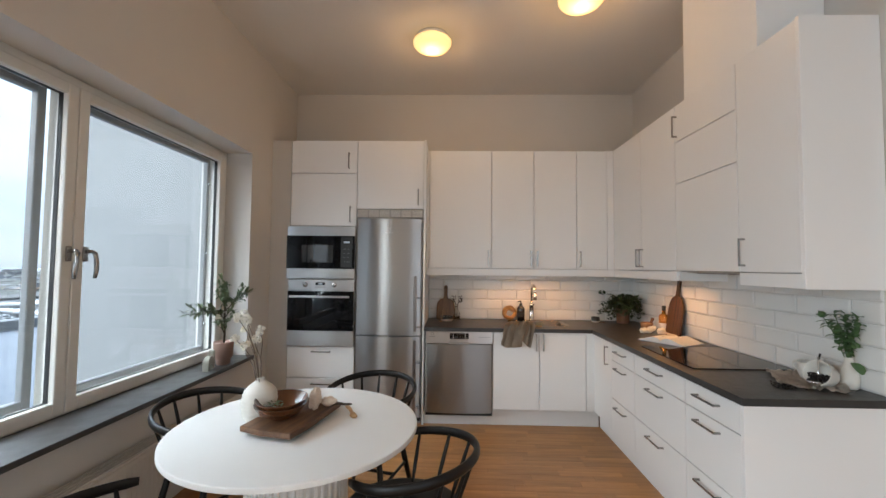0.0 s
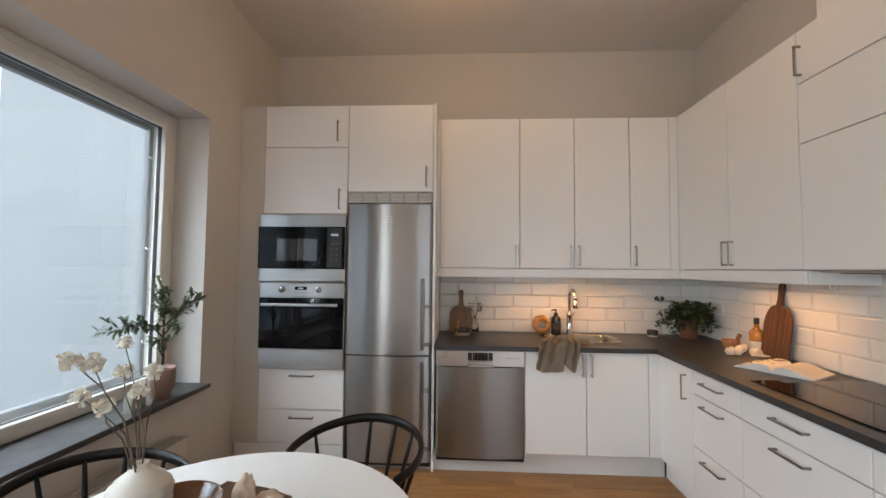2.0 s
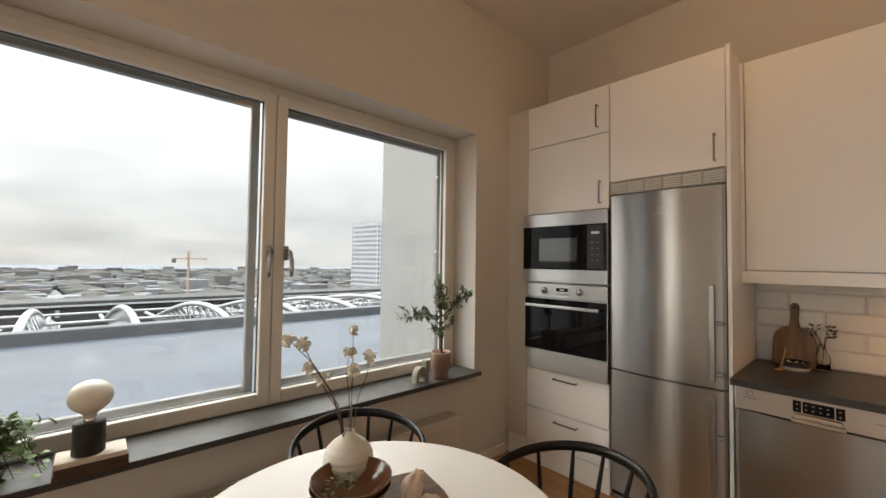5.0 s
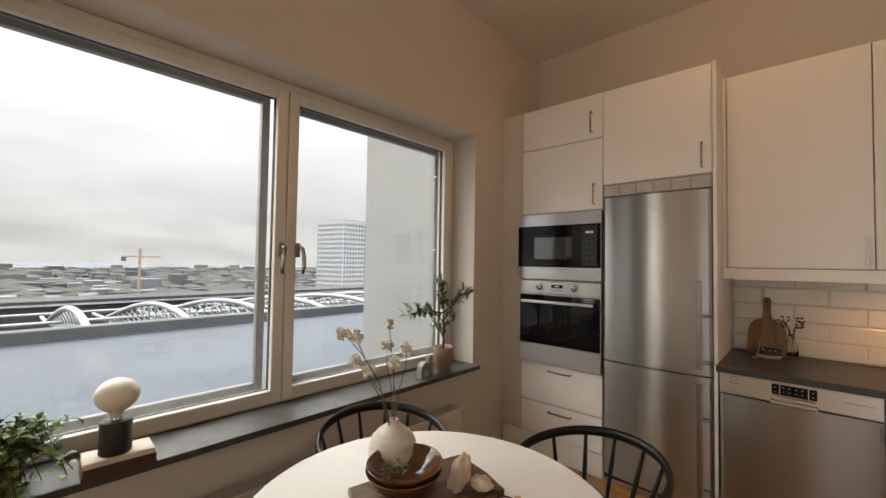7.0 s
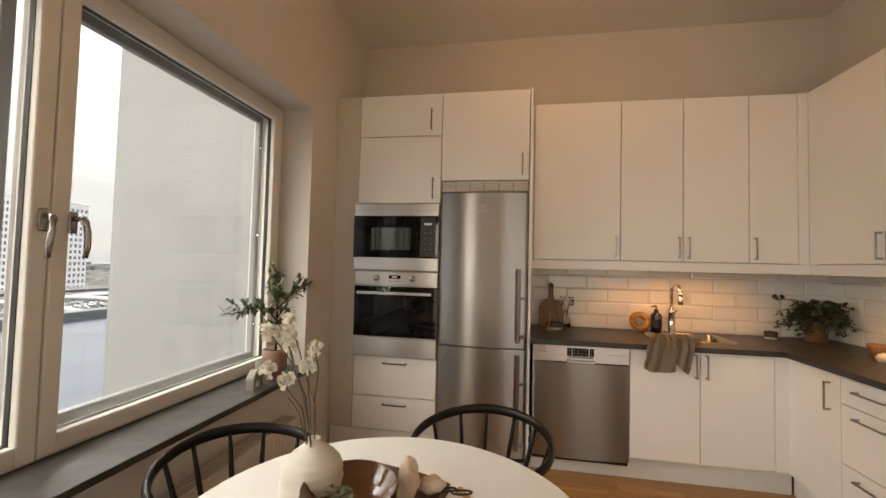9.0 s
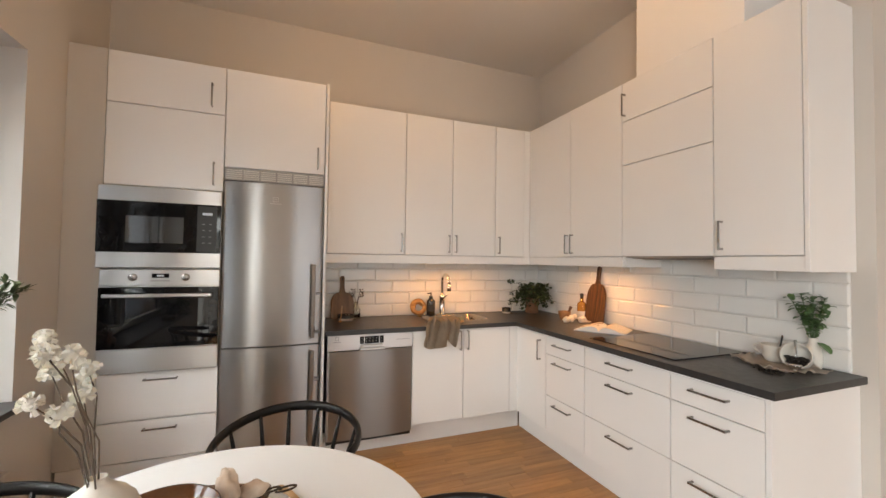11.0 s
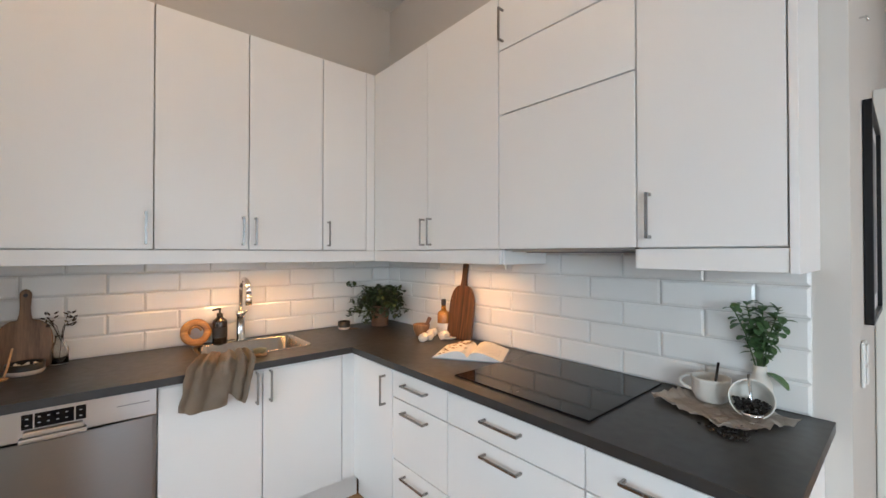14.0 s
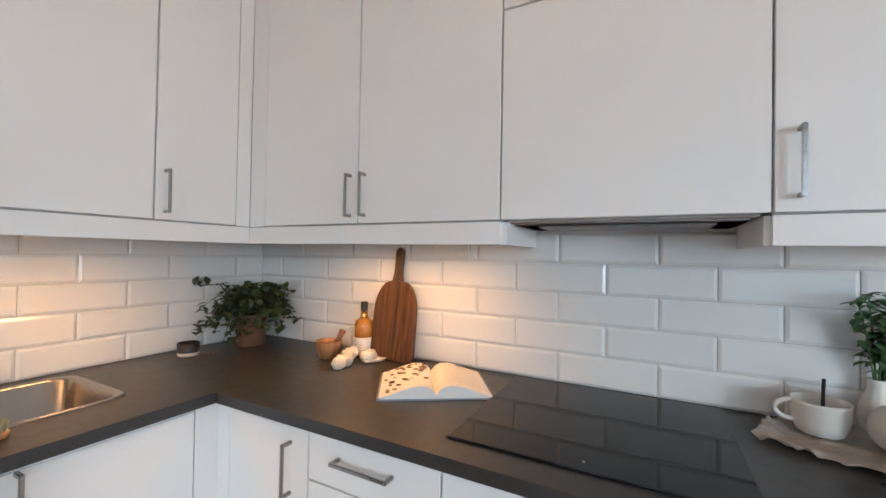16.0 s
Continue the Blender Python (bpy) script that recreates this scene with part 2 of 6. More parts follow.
M_BOOKC = material("worn_brown_cover", (0.10, 0.058, 0.036), 0.7, var=0.25, scale=18, bump=0.2)
M_ORANGEWOOD = wood("warm_trivet_wood", (0.60, 0.32, 0.10), (0.22, 0.09, 0.025), 0.4, 4.0, 0, 0.05, 1.0)
M_BROWNGL = material("brown_glazed_ceramic", (0.17, 0.062, 0.022), 0.12, var=0.3, scale=7, bump=0.03, coat=0.5)
M_TERRA = material("terracotta", (0.19, 0.095, 0.055), 0.75, var=0.2, scale=14, bump=0.25, fine=130)
M_PINKPOT = material("pink_clay", (0.36, 0.23, 0.185), 0.7, var=0.12, scale=10, bump=0.2, fine=150)
M_GREYCLAY = material("sage_grey_ceramic", (0.36, 0.36, 0.31), 0.65, var=0.15, scale=16, bump=0.2)
M_SOIL = material("potting_soil", (0.035, 0.022, 0.014), 0.95, var=0.4, bump=0.8, fine=60)
M_LEAFD = material("dark_leaf", (0.070, 0.095, 0.032), 0.42, var=0.3, scale=15, tint=(0.022, 0.036, 0.012), per_object=0.0)
M_LEAFO = material("olive_leaf", (0.16, 0.20, 0.105), 0.5, var=0.3, scale=15, tint=(0.06, 0.09, 0.04))
M_LEAFR = material("rubbery_leaf", (0.115, 0.195, 0.075), 0.4, var=0.3, scale=15, tint=(0.05, 0.10, 0.038))
M_LEAFB = material("bright_ivy_leaf", (0.19, 0.30, 0.10), 0.45, var=0.3, scale=15, tint=(0.06, 0.12, 0.04))
M_STEM = material("brown_stem", (0.06, 0.040, 0.024), 0.8, var=0.25, bump=0.4, fine=80)
M_PETAL = material("dried_cream_petal", (0.90, 0.86, 0.75), 0.85, var=0.06, scale=30, bump=0.3)
M_PETAL.node_tree.nodes["Principled BSDF"].inputs["Subsurface Weight"].default_value = 0.7
M_PETAL.node_tree.nodes["Principled BSDF"].inputs["Subsurface Scale"].default_value = 0.02
M_PETAL.node_tree.nodes["Principled BSDF"].inputs["Subsurface Radius"].default_value = (1.0, 0.92, 0.75)
M_TWIG = material("grey_twig", (0.15, 0.115, 0.085), 0.8, var=0.25, bump=0.4, fine=80)
M_LINEN = material("taupe_linen", (0.40, 0.325, 0.25), 0.95, var=0.10, scale=12, bump=0.6, fine=420)
M_LINENP = material("pale_linen", (0.72, 0.64, 0.56), 0.95, var=0.12, scale=12, bump=0.6, fine=400)
M_PAPER = material("book_paper", (0.76, 0.73, 0.69), 0.8, var=0.04)
M_PAPERG = material("picture_print", (0.30, 0.20, 0.13), 0.8, var=0.4, scale=40)
M_COVER = material("blue_grey_cover", (0.30, 0.32, 0.36), 0.6, var=0.1)
M_AMBER = material("amber_oil", (0.90, 0.42, 0.05), 0.05, var=0.1, bump=0, trans=0.75, coat=0.6)
M_SOAP = material("dark_brown_glass", (0.014, 0.009, 0.006), 0.08, var=0.1, bump=0, coat=0.5)
M_CLEAR = glass("clear_glass", 0.0, (0.95, 0.97, 0.96))
M_PANE = pane_glass("window_glass")
M_SHADE = material("opal_lamp_shade", (0.85, 0.70, 0.45), 0.35, var=0.02, bump=0, emit=(1.0, 0.60, 0.22), strength=1.5)
M_OPALB = material("unlit_opal_bulb", (0.78, 0.74, 0.66), 0.25, var=0.02, bump=0)
M_GARLIC = material("garlic_skin", (0.78, 0.71, 0.60), 0.7, var=0.12, scale=30, bump=0.3)
M_BRISTLE = material("plant_bristle", (0.42, 0.40, 0.26), 0.9, var=0.15, scale=40)
M_BREAD = material("bread_crust", (0.52, 0.37, 0.26), 0.85, var=0.35, scale=22, bump=0.9, fine=70, tint=(0.70, 0.60, 0.50))
M_BEAN = material("dark_coffee_bean", (0.012, 0.008, 0.006), 0.45, var=0.3)
M_LABEL = material("paper_label", (0.72, 0.68, 0.62), 0.8, var=0.03)
M_LED = material("spot_lens", (1, 0.85, 0.6), 0.3, bump=0, emit=(1.0, 0.68, 0.34), strength=14)
M_DISPLAY = material("display_digits", (0.5, 0.55, 0.6), 0.5, bump=0, emit=(0.6, 0.75, 0.9), strength=0.12)
M_RENDER = material("facade_render", (0.215, 0.215, 0.215), 0.9, var=0.03, scale=0.7, bump=0.02, fine=60)
M_ROOF = material("wet_roof_felt", (0.031, 0.041, 0.058), 0.5, spec=0.35, var=0.12, scale=0.25, bump=0.1, fine=4, rvar=0.15)
M_COPING = material("roof_coping", (0.060, 0.066, 0.076), 0.5, 0.4, var=0.1, scale=0.4)
M_TRUSS = material("white_steel_paint", (0.23, 0.245, 0.265), 0.5, var=0.06)
M_DARKROOF = material("dark_roof", (0.014, 0.016, 0.020), 0.8, var=0.2, scale=0.1)
# City ground colour carries the haze as a blue-grey tint.
M_CITY = material("far_ground_hazed", (0.060, 0.068, 0.080), 0.95, var=0.3, scale=0.02, fine=0.12, bump=0, tint=(0.08, 0.083, 0.088))
# Distance haze painted into the hills, bluer than the ground.
M_HILL = material("far_hill_hazed", (0.085, 0.103, 0.13), 0.95, var=0.2, scale=0.02, fine=0.1, bump=0)
M_TOWER = material("white_cladding", (0.32, 0.335, 0.36), 0.6, var=0.03, scale=0.05, bump=0)
M_TOWERWIN = material("tower_window", (0.05, 0.06, 0.075), 0.15, var=0.2, bump=0)
# Building colours pulled towards haze grey-blue, the brick too.
M_FARH = material("far_building_pale_hazed", (0.105, 0.115, 0.135), 0.8, var=0.2, scale=0.05, bump=0)
M_FARD = material("far_building_dark_hazed", (0.045, 0.05, 0.06), 0.8, var=0.2, scale=0.05, bump=0)
M_FARB = material("far_building_brick_hazed", (0.078, 0.074, 0.078), 0.8, var=0.2, scale=0.05, bump=0)
M_WOODS = material("far_wood", (0.036, 0.040, 0.038), 0.95, var=0.4, scale=0.08, bump=0)
M_CRANE = material("orange_crane_paint", (0.27, 0.19, 0.135), 0.6, var=0.1)
M_ARTPAPER = material("art_paper", (0.66, 0.64, 0.62), 0.7, var=0.02)
M_ARTGREY = material("art_grey", (0.24, 0.235, 0.235), 0.75, var=0.1, scale=20)
M_ARTLIGHT = material("art_pale_grey", (0.42, 0.41, 0.40), 0.75, var=0.1, scale=20)
M_ARTDARK = material("art_dark", (0.05, 0.047, 0.048), 0.75, var=0.1)
M_PLASTW = material("white_plastic", (0.74, 0.73, 0.70), 0.35, var=0.02)
M_RAD = material("radiator_enamel", (0.66, 0.63, 0.59), 0.4, var=0.02)


# ---- building helpers ----
def part(name, bm, mat, parent, label="", smooth=False):
    """One mesh object under a thing or under a part; its mesh is in the parent's own space."""
    me = bpy.data.meshes.new(name)
    bm.normal_update()
    bm.to_mesh(me)
    bm.free()
    me.materials.append(mat)
    if smooth:
        for p in me.polygons:
            p.use_smooth = True
    ob = new(name, me)
    ob.parent = parent
    return tagged(ob, label)


def thing(name, label, category, m=None, group="", kind=""):
    e = new(name)
    e.empty_display_size = 0.05
    if m is not None:
        e.matrix_world = m
    return tagged(e, label, category, group, kind)


def solo(name, bm, mat, label, category, m=None, kind="", smooth=False, group=""):
    me = bpy.data.meshes.new(name)
    bm.normal_update()
    bm.to_mesh(me)
    bm.free()
    me.materials.append(mat)
    if smooth:
        for p in me.polygons:
            p.use_smooth = True
    ob = new(name, me)
    if m is not None:
        ob.matrix_world = m
    return tagged(ob, label, category, group, kind)


def box(x0, x1, y0, y1, z0, z1, bev=0.0, seg=1, bm=None):
    bm = bm or bmesh.new()
    v = bmesh.ops.create_cube(bm, size=1.0)["verts"]
    for p in v:
        p.co = Vector((x0 + (p.co.x + 0.5) * (x1 - x0), y0 + (p.co.y + 0.5) * (y1 - y0), z0 + (p.co.z + 0.5) * (z1 - z0)))
    if bev:
        edges = {e for p in v for e in p.link_edges}
        bmesh.ops.bevel(bm, geom=list(edges), offset=bev, segments=seg, profile=0.5, affect="EDGES")
    return bm


def lathe(profile, n=32, bm=None, m=None, wobble=0.0):
    """A turned shape from (radius, z) pairs."""
    bm = bm or bmesh.new()
    m = m or Matrix()
    rings = []
    for r, z in profile:
        if r < 1e-5:
            rings.append([bm.verts.new(m @ Vector((0, 0, z)))])
        else:
            rings.append([bm.verts.new(m @ Vector((r * (1 + wobble * math.sin(5 * a + z * 60)) * math.cos(a), r * (1 + wobble * math.sin(5 * a + z * 60)) * math.sin(a), z))) for a in (2 * math.pi * i / n for i in range(n))])
    for a, b in zip(rings, rings[1:]):
        if len(a) == 1 and len(b) == 1:
            continue
        for i in range(n):
            j = (i + 1) % n
            if len(a) == 1:
                bm.faces.new((a[0], b[j], b[i]))
            elif len(b) == 1:
                bm.faces.new((a[i], a[j], b[0]))
            else:
                bm.faces.new((a[i], a[j], b[j], b[i]))
    bmesh.ops.recalc_face_normals(bm, faces=bm.faces)
    return bm


def tube(points, radii, n=8, bm=None, flat=1.0, closed=False):
    """A round bar along points; radii may be one number or one a point; flat squeezes it along its side way."""
    bm = bm or bmesh.new()
    pts = [Vector(p) for p in points]
    rad = radii if isinstance(radii, (list, tuple)) else [radii] * len(pts)
    rings = []
    for i, p in enumerate(pts):
        if closed:
            d = pts[(i + 1) % len(pts)] - pts[i - 1]
        else:
            d = pts[min(i + 1, len(pts) - 1)] - pts[max(i - 1, 0)]
        d.normalize()
        up = Vector((0, 0, 1)) if abs(d.z) < 0.95 else Vector((0, 1, 0))
        s = d.cross(up).normalized()
        u = s.cross(d).normalized()
        rings.append([bm.verts.new(p + rad[i] * (s * math.cos(a) * flat + u * math.sin(a))) for a in (2 * math.pi * k / n for k in range(n))])
    pairs = list(zip(rings, rings[1:])) + ([(rings[-1], rings[0])] if closed else [])
    for a, b in pairs:
        for k in range(n):
            bm.faces.new((a[k], a[(k + 1) % n], b[(k + 1) % n], b[k]))
    if not closed:
        bm.faces.new(rings[0][::-1])
        bm.faces.new(rings[-1])
    bmesh.ops.recalc_face_normals(bm, faces=bm.faces)
    return bm


def slab(outline, z0, z1, bev=0.0, seg=2, m=None, bm=None):
    """A plate with the outline (x, y) in plan, from z0 to z1."""
    b2 = bmesh.new()
    lo = [b2.verts.new((x, y, z0)) for x, y in outline]
    hi = [b2.verts.new((x, y, z1)) for x, y in outline]
    k = len(outline)
    b2.faces.new(lo[::-1])
    b2.faces.new(hi)
    for i in range(k):
        b2.faces.new((lo[i], lo[(i + 1) % k], hi[(i + 1) % k], hi[i]))
    bmesh.ops.recalc_face_normals(b2, faces=b2.faces)
    if bev:
        e = [e for e in b2.edges if abs(e.verts[0].co.z - e.verts[1].co.z) < 1e-6]
        bmesh.ops.bevel(b2, geom=e, offset=bev, segments=seg, profile=0.5, affect="EDGES")
    if m is not None:
        bmesh.ops.transform(b2, matrix=m, verts=b2.verts)
    if bm is None:
        return b2
    me = bpy.data.meshes.new("tmp")
    b2.to_mesh(me)
    b2.free()
    bm.from_mesh(me)
    bpy.data.meshes.remove(me)
    return bm


def turned(bm, m):
    bmesh.ops.transform(bm, matrix=m, verts=bm.verts)
    return bm


def circle(r, n=48, cx=0.0, cy=0.0):
    return [(cx + r * math.cos(2 * math.pi * i / n), cy + r * math.sin(2 * math.pi * i / n)) for i in range(n)]


def structure(name, bm, mat, label, category="wall"):
    return solo(name, bm, mat, label, category, kind="structure")


# ---- the shell of the room ----
WY0, WY1, WZ0, WZ1 = 0.93, 3.50, 0.63, 2.305
WALLX = XL - 0.42
bm = box(WALLX, XL, -2.6, -1.82, 0, CEIL)
box(WALLX, XL, -0.08, WY0, 0, CEIL, bm=bm)
box(WALLX, XL, -1.82, -0.08, 0, 0.10, bm=bm)
box(WALLX, XL, -1.82, -0.08, WZ1, CEIL, bm=bm)
box(WALLX, XL, WY1, YB + 0.2, 0, CEIL, bm=bm)
box(WALLX, XL, WY0, WY1, 0, WZ0, bm=bm)
box(WALLX, XL, WY0, WY1, WZ1, CEIL, bm=bm)
structure("wall_west", bm, M_WALL, "warm white painted plaster wall round the wide window")
structure("wall_north", box(XL, XR + 0.2, YB, YB + 0.2, 0, CEIL), M_WALL, "warm white painted wall behind the kitchen units")
structure("wall_east", box(XR, XR + 0.2, 1.95, YB, 0, CEIL), M_WALL, "warm white painted wall ending in a free corner")
structure("wall_hall", box(XR + 0.2, 4.8, 1.95, 2.15, 0, CEIL), M_WALL, "warm white painted wall with a framed print")
structure("wall_far_east", box(4.8, 5.0, -2.6, 2.15, 0, CEIL), M_WALL, "plain white painted wall")
bm = box(XL, 0.6, -2.6, -2.4, 0, CEIL)
box(2.8, 4.8, -2.6, -2.4, 0, CEIL, bm=bm)
box(0.6, 2.8, -2.6, -2.4, 0, 0.2, bm=bm)
box(0.6, 2.8, -2.6, -2.4, 2.4, CEIL, bm=bm)
structure("wall_south", bm, M_WALL, "plain white painted wall with an opening for the assumed window")
# Unseen window, added as the opening for the south fill lamp.
win2 = thing("window_2", "unseen wide white window, assumed as a source of fill light", "window", pose(0, -2.5, 0), kind="structure")
for x in (0.6, 1.67, 2.74):
    part("post", box(x, x + 0.06, -0.04, 0.04, 0.2, 2.4, 0.003), M_FRAME, win2)
for z in (0.2, 2.34):
    part("rail", box(0.661, 2.739, -0.04, 0.04, z, z + 0.06, 0.003), M_FRAME, win2)
# Unseen glazed door, added as the opening for the west fill lamp.
win3 = thing("window_3", "unseen tall white glazed door, assumed as a source of fill light", "window", pose(-1.80, 0, 0), kind="structure")
for y in (-1.818, -0.98, -0.152):
    part("post", box(-0.04, 0.04, y, y + 0.07, 0.102, WZ1 - 0.002, 0.003), M_FRAME, win3)
for y0, y1 in ((-1.747, -0.981), (-0.909, -0.153)):
    for z in (0.102, WZ1 - 0.072):
        part("rail", box(-0.04, 0.04, y0, y1, z, z + 0.07, 0.003), M_FRAME, win3)
structure("ceiling", box(XL, 5.0, -2.6, YB + 0.2, CEIL, CEIL + 0.2), M_CEIL, "matt white painted ceiling", "ceiling")
floor = structure("floor", box(XL, 4.8, -2.4, YB, -0.10, -0.006), M_OAKBASE, "oak strip parquet floor with a satin finish", "floor")
structure("floor_far_strips", box(XL, 4.8, -2.4, 0.30, -0.006, 0.0), M_OAK, "oak strip parquet floor with a satin finish", "floor")
structure("floor_side_strips", box(1.62, 4.8, 0.302, 1.948, -0.006, 0.0), M_OAK, "oak strip parquet floor with a satin finish", "floor")
bm = box(XL, XL + 0.014, -2.4, 3.84, 0.0, 0.07, 0.004)
structure("baseboard", bm, M_FRAME, "white painted baseboard along the window wall", "baseboard")
structure("baseboard_hall", box(XR + 0.0, 3.05, 1.934, 1.948, 0, 0.07, 0.004), M_FRAME, "white painted baseboard under the print", "baseboard")

# Door in the hall wall.
door = thing("door_1", "closed white painted door in a white casing", "door", pose(3.5, 1.95, 0), kind="structure")
part("leaf", box(-0.40, 0.40, -0.035, -0.003, 0.01, 2.04, 0.003), M_FRAME, door)
for x0, x1, z0, z1 in [(-0.48, -0.41, 0, 2.12), (0.41, 0.48, 0, 2.12), (-0.41, 0.41, 2.05, 2.12)]:
    part("casing", box(x0, x1, -0.05, -0.003, z0, z1, 0.004), M_FRAME, door)
hb = tube([(0.33, -0.04, 1.02), (0.33, -0.08, 1.02), (0.22, -0.085, 1.02)], 0.009)
part("door_handle", hb, M_CHROME, door, "chrome lever handle", True)

# ---- window ----
win = thing("window_1", "wide white painted window with two casements and grey outer sashes", "window", pose(0, 0, 0), kind="structure")
FX = -1.75


def bars(x0, x1, y0, y1, z0, z1, w, bev, name, mat, parent, label=""):
    """Four mitre-free bars of a frame round an opening."""
    for a in [(y0, y0 + w, z0, z1), (y1 - w, y1, z0, z1), (y0 + w, y1 - w, z0, z0 + w), (y0 + w, y1 - w, z1 - w, z1)]:
        part(name, box(x0, x1, a[0], a[1], a[2], a[3], bev, 2), mat, parent, label)


bars(FX - 0.13, FX - 0.012, WY0 + 0.002, WY1 - 0.002, WZ0 + 0.002, WZ1 - 0.002, 0.056, 0.004, "window_frame", M_FRAME, win)
part("mullion", box(FX - 0.13, FX - 0.014, 2.163, 2.213, WZ0 + 0.058, WZ1 - 0.058, 0.003), M_FRAME, win)
for y0, y1 in [(0.985, 2.186), (2.190, 3.446)]:
    z0, z1 = 0.662, 2.262
    sash = part("casement", box(FX - 0.06, FX + 0.004, y0, y0 + 0.056, z0, z1, 0.006, 2), M_FRAME, win)
    bm = box(FX - 0.06, FX + 0.004, y1 - 0.056, y1, z0, z1, 0.006, 2)
    box(FX - 0.06, FX + 0.004, y0 + 0.055, y1 - 0.055, z0, z0 + 0.068, 0.006, 2, bm=bm)
    box(FX - 0.06, FX + 0.004, y0 + 0.055, y1 - 0.055, z1 - 0.054, z1, 0.006, 2, bm=bm)
    part("rails", bm, M_FRAME, sash)
    bm = bmesh.new()
    for a in [(y0 + 0.054, y0 + 0.058, z0 + 0.066, z1 - 0.052), (y1 - 0.058, y1 - 0.054, z0 + 0.066, z1 - 0.052), (y0 + 0.058, y1 - 0.058, z0 + 0.066, z0 + 0.070), (y0 + 0.058, y1 - 0.058, z1 - 0.056, z1 - 0.052)]:
        box(FX - 0.046, FX - 0.024, *a, bm=bm)
    part("bead", bm, M_GASKET, sash, "dark rubber gasket")
    pane = part("pane", box(FX - 0.038, FX - 0.032, y0 + 0.054, y1 - 0.054, z0 + 0.066, z1 - 0.052), M_PANE, sash)
    pane.visible_shadow = False
    outer = part("outer_sash", box(-1.905, -1.868, y0 + 0.02, y0 + 0.100, z0 + 0.005, z1 - 0.005, 0.004), M_ALU, win, "grey aluminium outer sash")
    e = -0.055 if y0 < 2 else 0.0
    bm = box(-1.905, -1.868, y1 - 0.030 + e, y1 + (0.012 if e else 0.045) + e, z0 + 0.005, z1 - 0.005, 0.004)
    box(-1.905, -1.868, y0 + 0.098, y1 - 0.028 + e, z0 + 0.005, z0 + 0.085, 0.004, bm=bm)
    box(-1.905, -1.868, y0 + 0.098, y1 - 0.028 + e, z1 - 0.060, z1 - 0.005, 0.004, bm=bm)
    part("outer_rails", bm, M_ALU, outer)
    pane = part("outer_pane", box(-1.890, -1.884, y0 + 0.099, y1 - 0.029 + e, z0 + 0.084, z1 - 0.059), M_PANE, outer)
    pane.visible_shadow = False
    if y0 > 2:
        for zz in (0.92, 1.47, 2.02):
            part("hinge_bolt", lathe([(0, 0), (0.008, 0), (0.008, 0.010), (0.004, 0.013), (0, 0.013)], 10, None, pose(-1.83, y1 - 0.058, zz, 90)), M_CHROME, sash, "small steel stud", True)
for hy, side in ((2.162, -1), (2.250, 1)):
    base = part("window_handle", box(FX + 0.004, FX + 0.014, hy - 0.015, hy + 0.015, 1.395, 1.47, 0.006, 2), M_HANDLE, win, "bright steel turn handle", True)
    bm = tube([(FX + 0.012, hy, 1.445), (FX + 0.045, hy, 1.447), (FX + 0.058, hy + side * 0.004, 1.435), (FX + 0.060, hy + side * 0.010, 1.40), (FX + 0.058, hy + side * 0.014, 1.35), (FX + 0.052, hy + side * 0.012, 1.312)], [0.010, 0.010, 0.011, 0.011, 0.010, 0.008], 10)
    part("grip", bm, M_HANDLE, base, "", True)
part("outer_ledge", box(-2.12, -1.906, WY0 + 0.01, WY1 - 0.01, 0.60, 0.615, 0.003), M_ALU, win)
sill = solo("window_sill", slab([(FX - 0.004, WY0 + 0.003), (FX - 0.004, WY1 - 0.003), (XL + 0.001, WY1 - 0.003), (XL + 0.001, WY1 + 0.003), (-1.485, WY1 + 0.003), (-1.485, WY0 - 0.003), (XL + 0.001, WY0 - 0.003), (XL + 0.001, WY0 + 0.003)], SILL - 0.028, SILL, 0.003), M_SILL, "dark grey slate window sill slab", "window sill", kind="structure")

# Radiator under the window.
rad = thing("radiator", "white panel radiator with a slotted top grille under the window", "radiator", pose(XL, 0, 0))
part("body", box(0.03, 0.115, 1.10, 3.24, 0.12, 0.435, 0.010, 2), M_RAD, rad)
bm = bmesh.new()
for i in range(64):
    y = 1.13 + i * 0.0333
    box(0.115, 0.1175, y, y + 0.018, 0.15, 0.405, 0.001, bm=bm)
part("front_ribs", bm, M_RAD, rad)
part("top_grille_frame", box(0.025, 0.122, 1.10, 3.245, 0.436, 0.448, 0.002), M_RAD, rad)
bm = bmesh.new()
for i in range(4):
    x = 0.036 + i * 0.020
    box(x, x + 0.012, 1.12, 3.225, 0.4485, 0.452, bm=bm)
part("grille", bm, M_GREYPL, rad, "slotted grey grille")
for y in (1.3, 3.0):
    part("bracket", box(0.0, 0.03, y, y + 0.04, 0.15, 0.40), M_RAD, rad)
    part("foot_pipe", tube([(0.07, y, 0.12), (0.07, y, -0.0)], 0.009), M_RAD, rad)

# ---- kitchen units ----
BF = 3.80     # front of the base doors, back run
RF = 1.335    # front of the base doors, side run
WF = 4.05     # front of the wall doors, back run
SF = 1.61     # front of the wall doors, side run
TF = 3.86     # front of the tall units
G = 0.0027    # half the gap between doors
TOP = 2.495


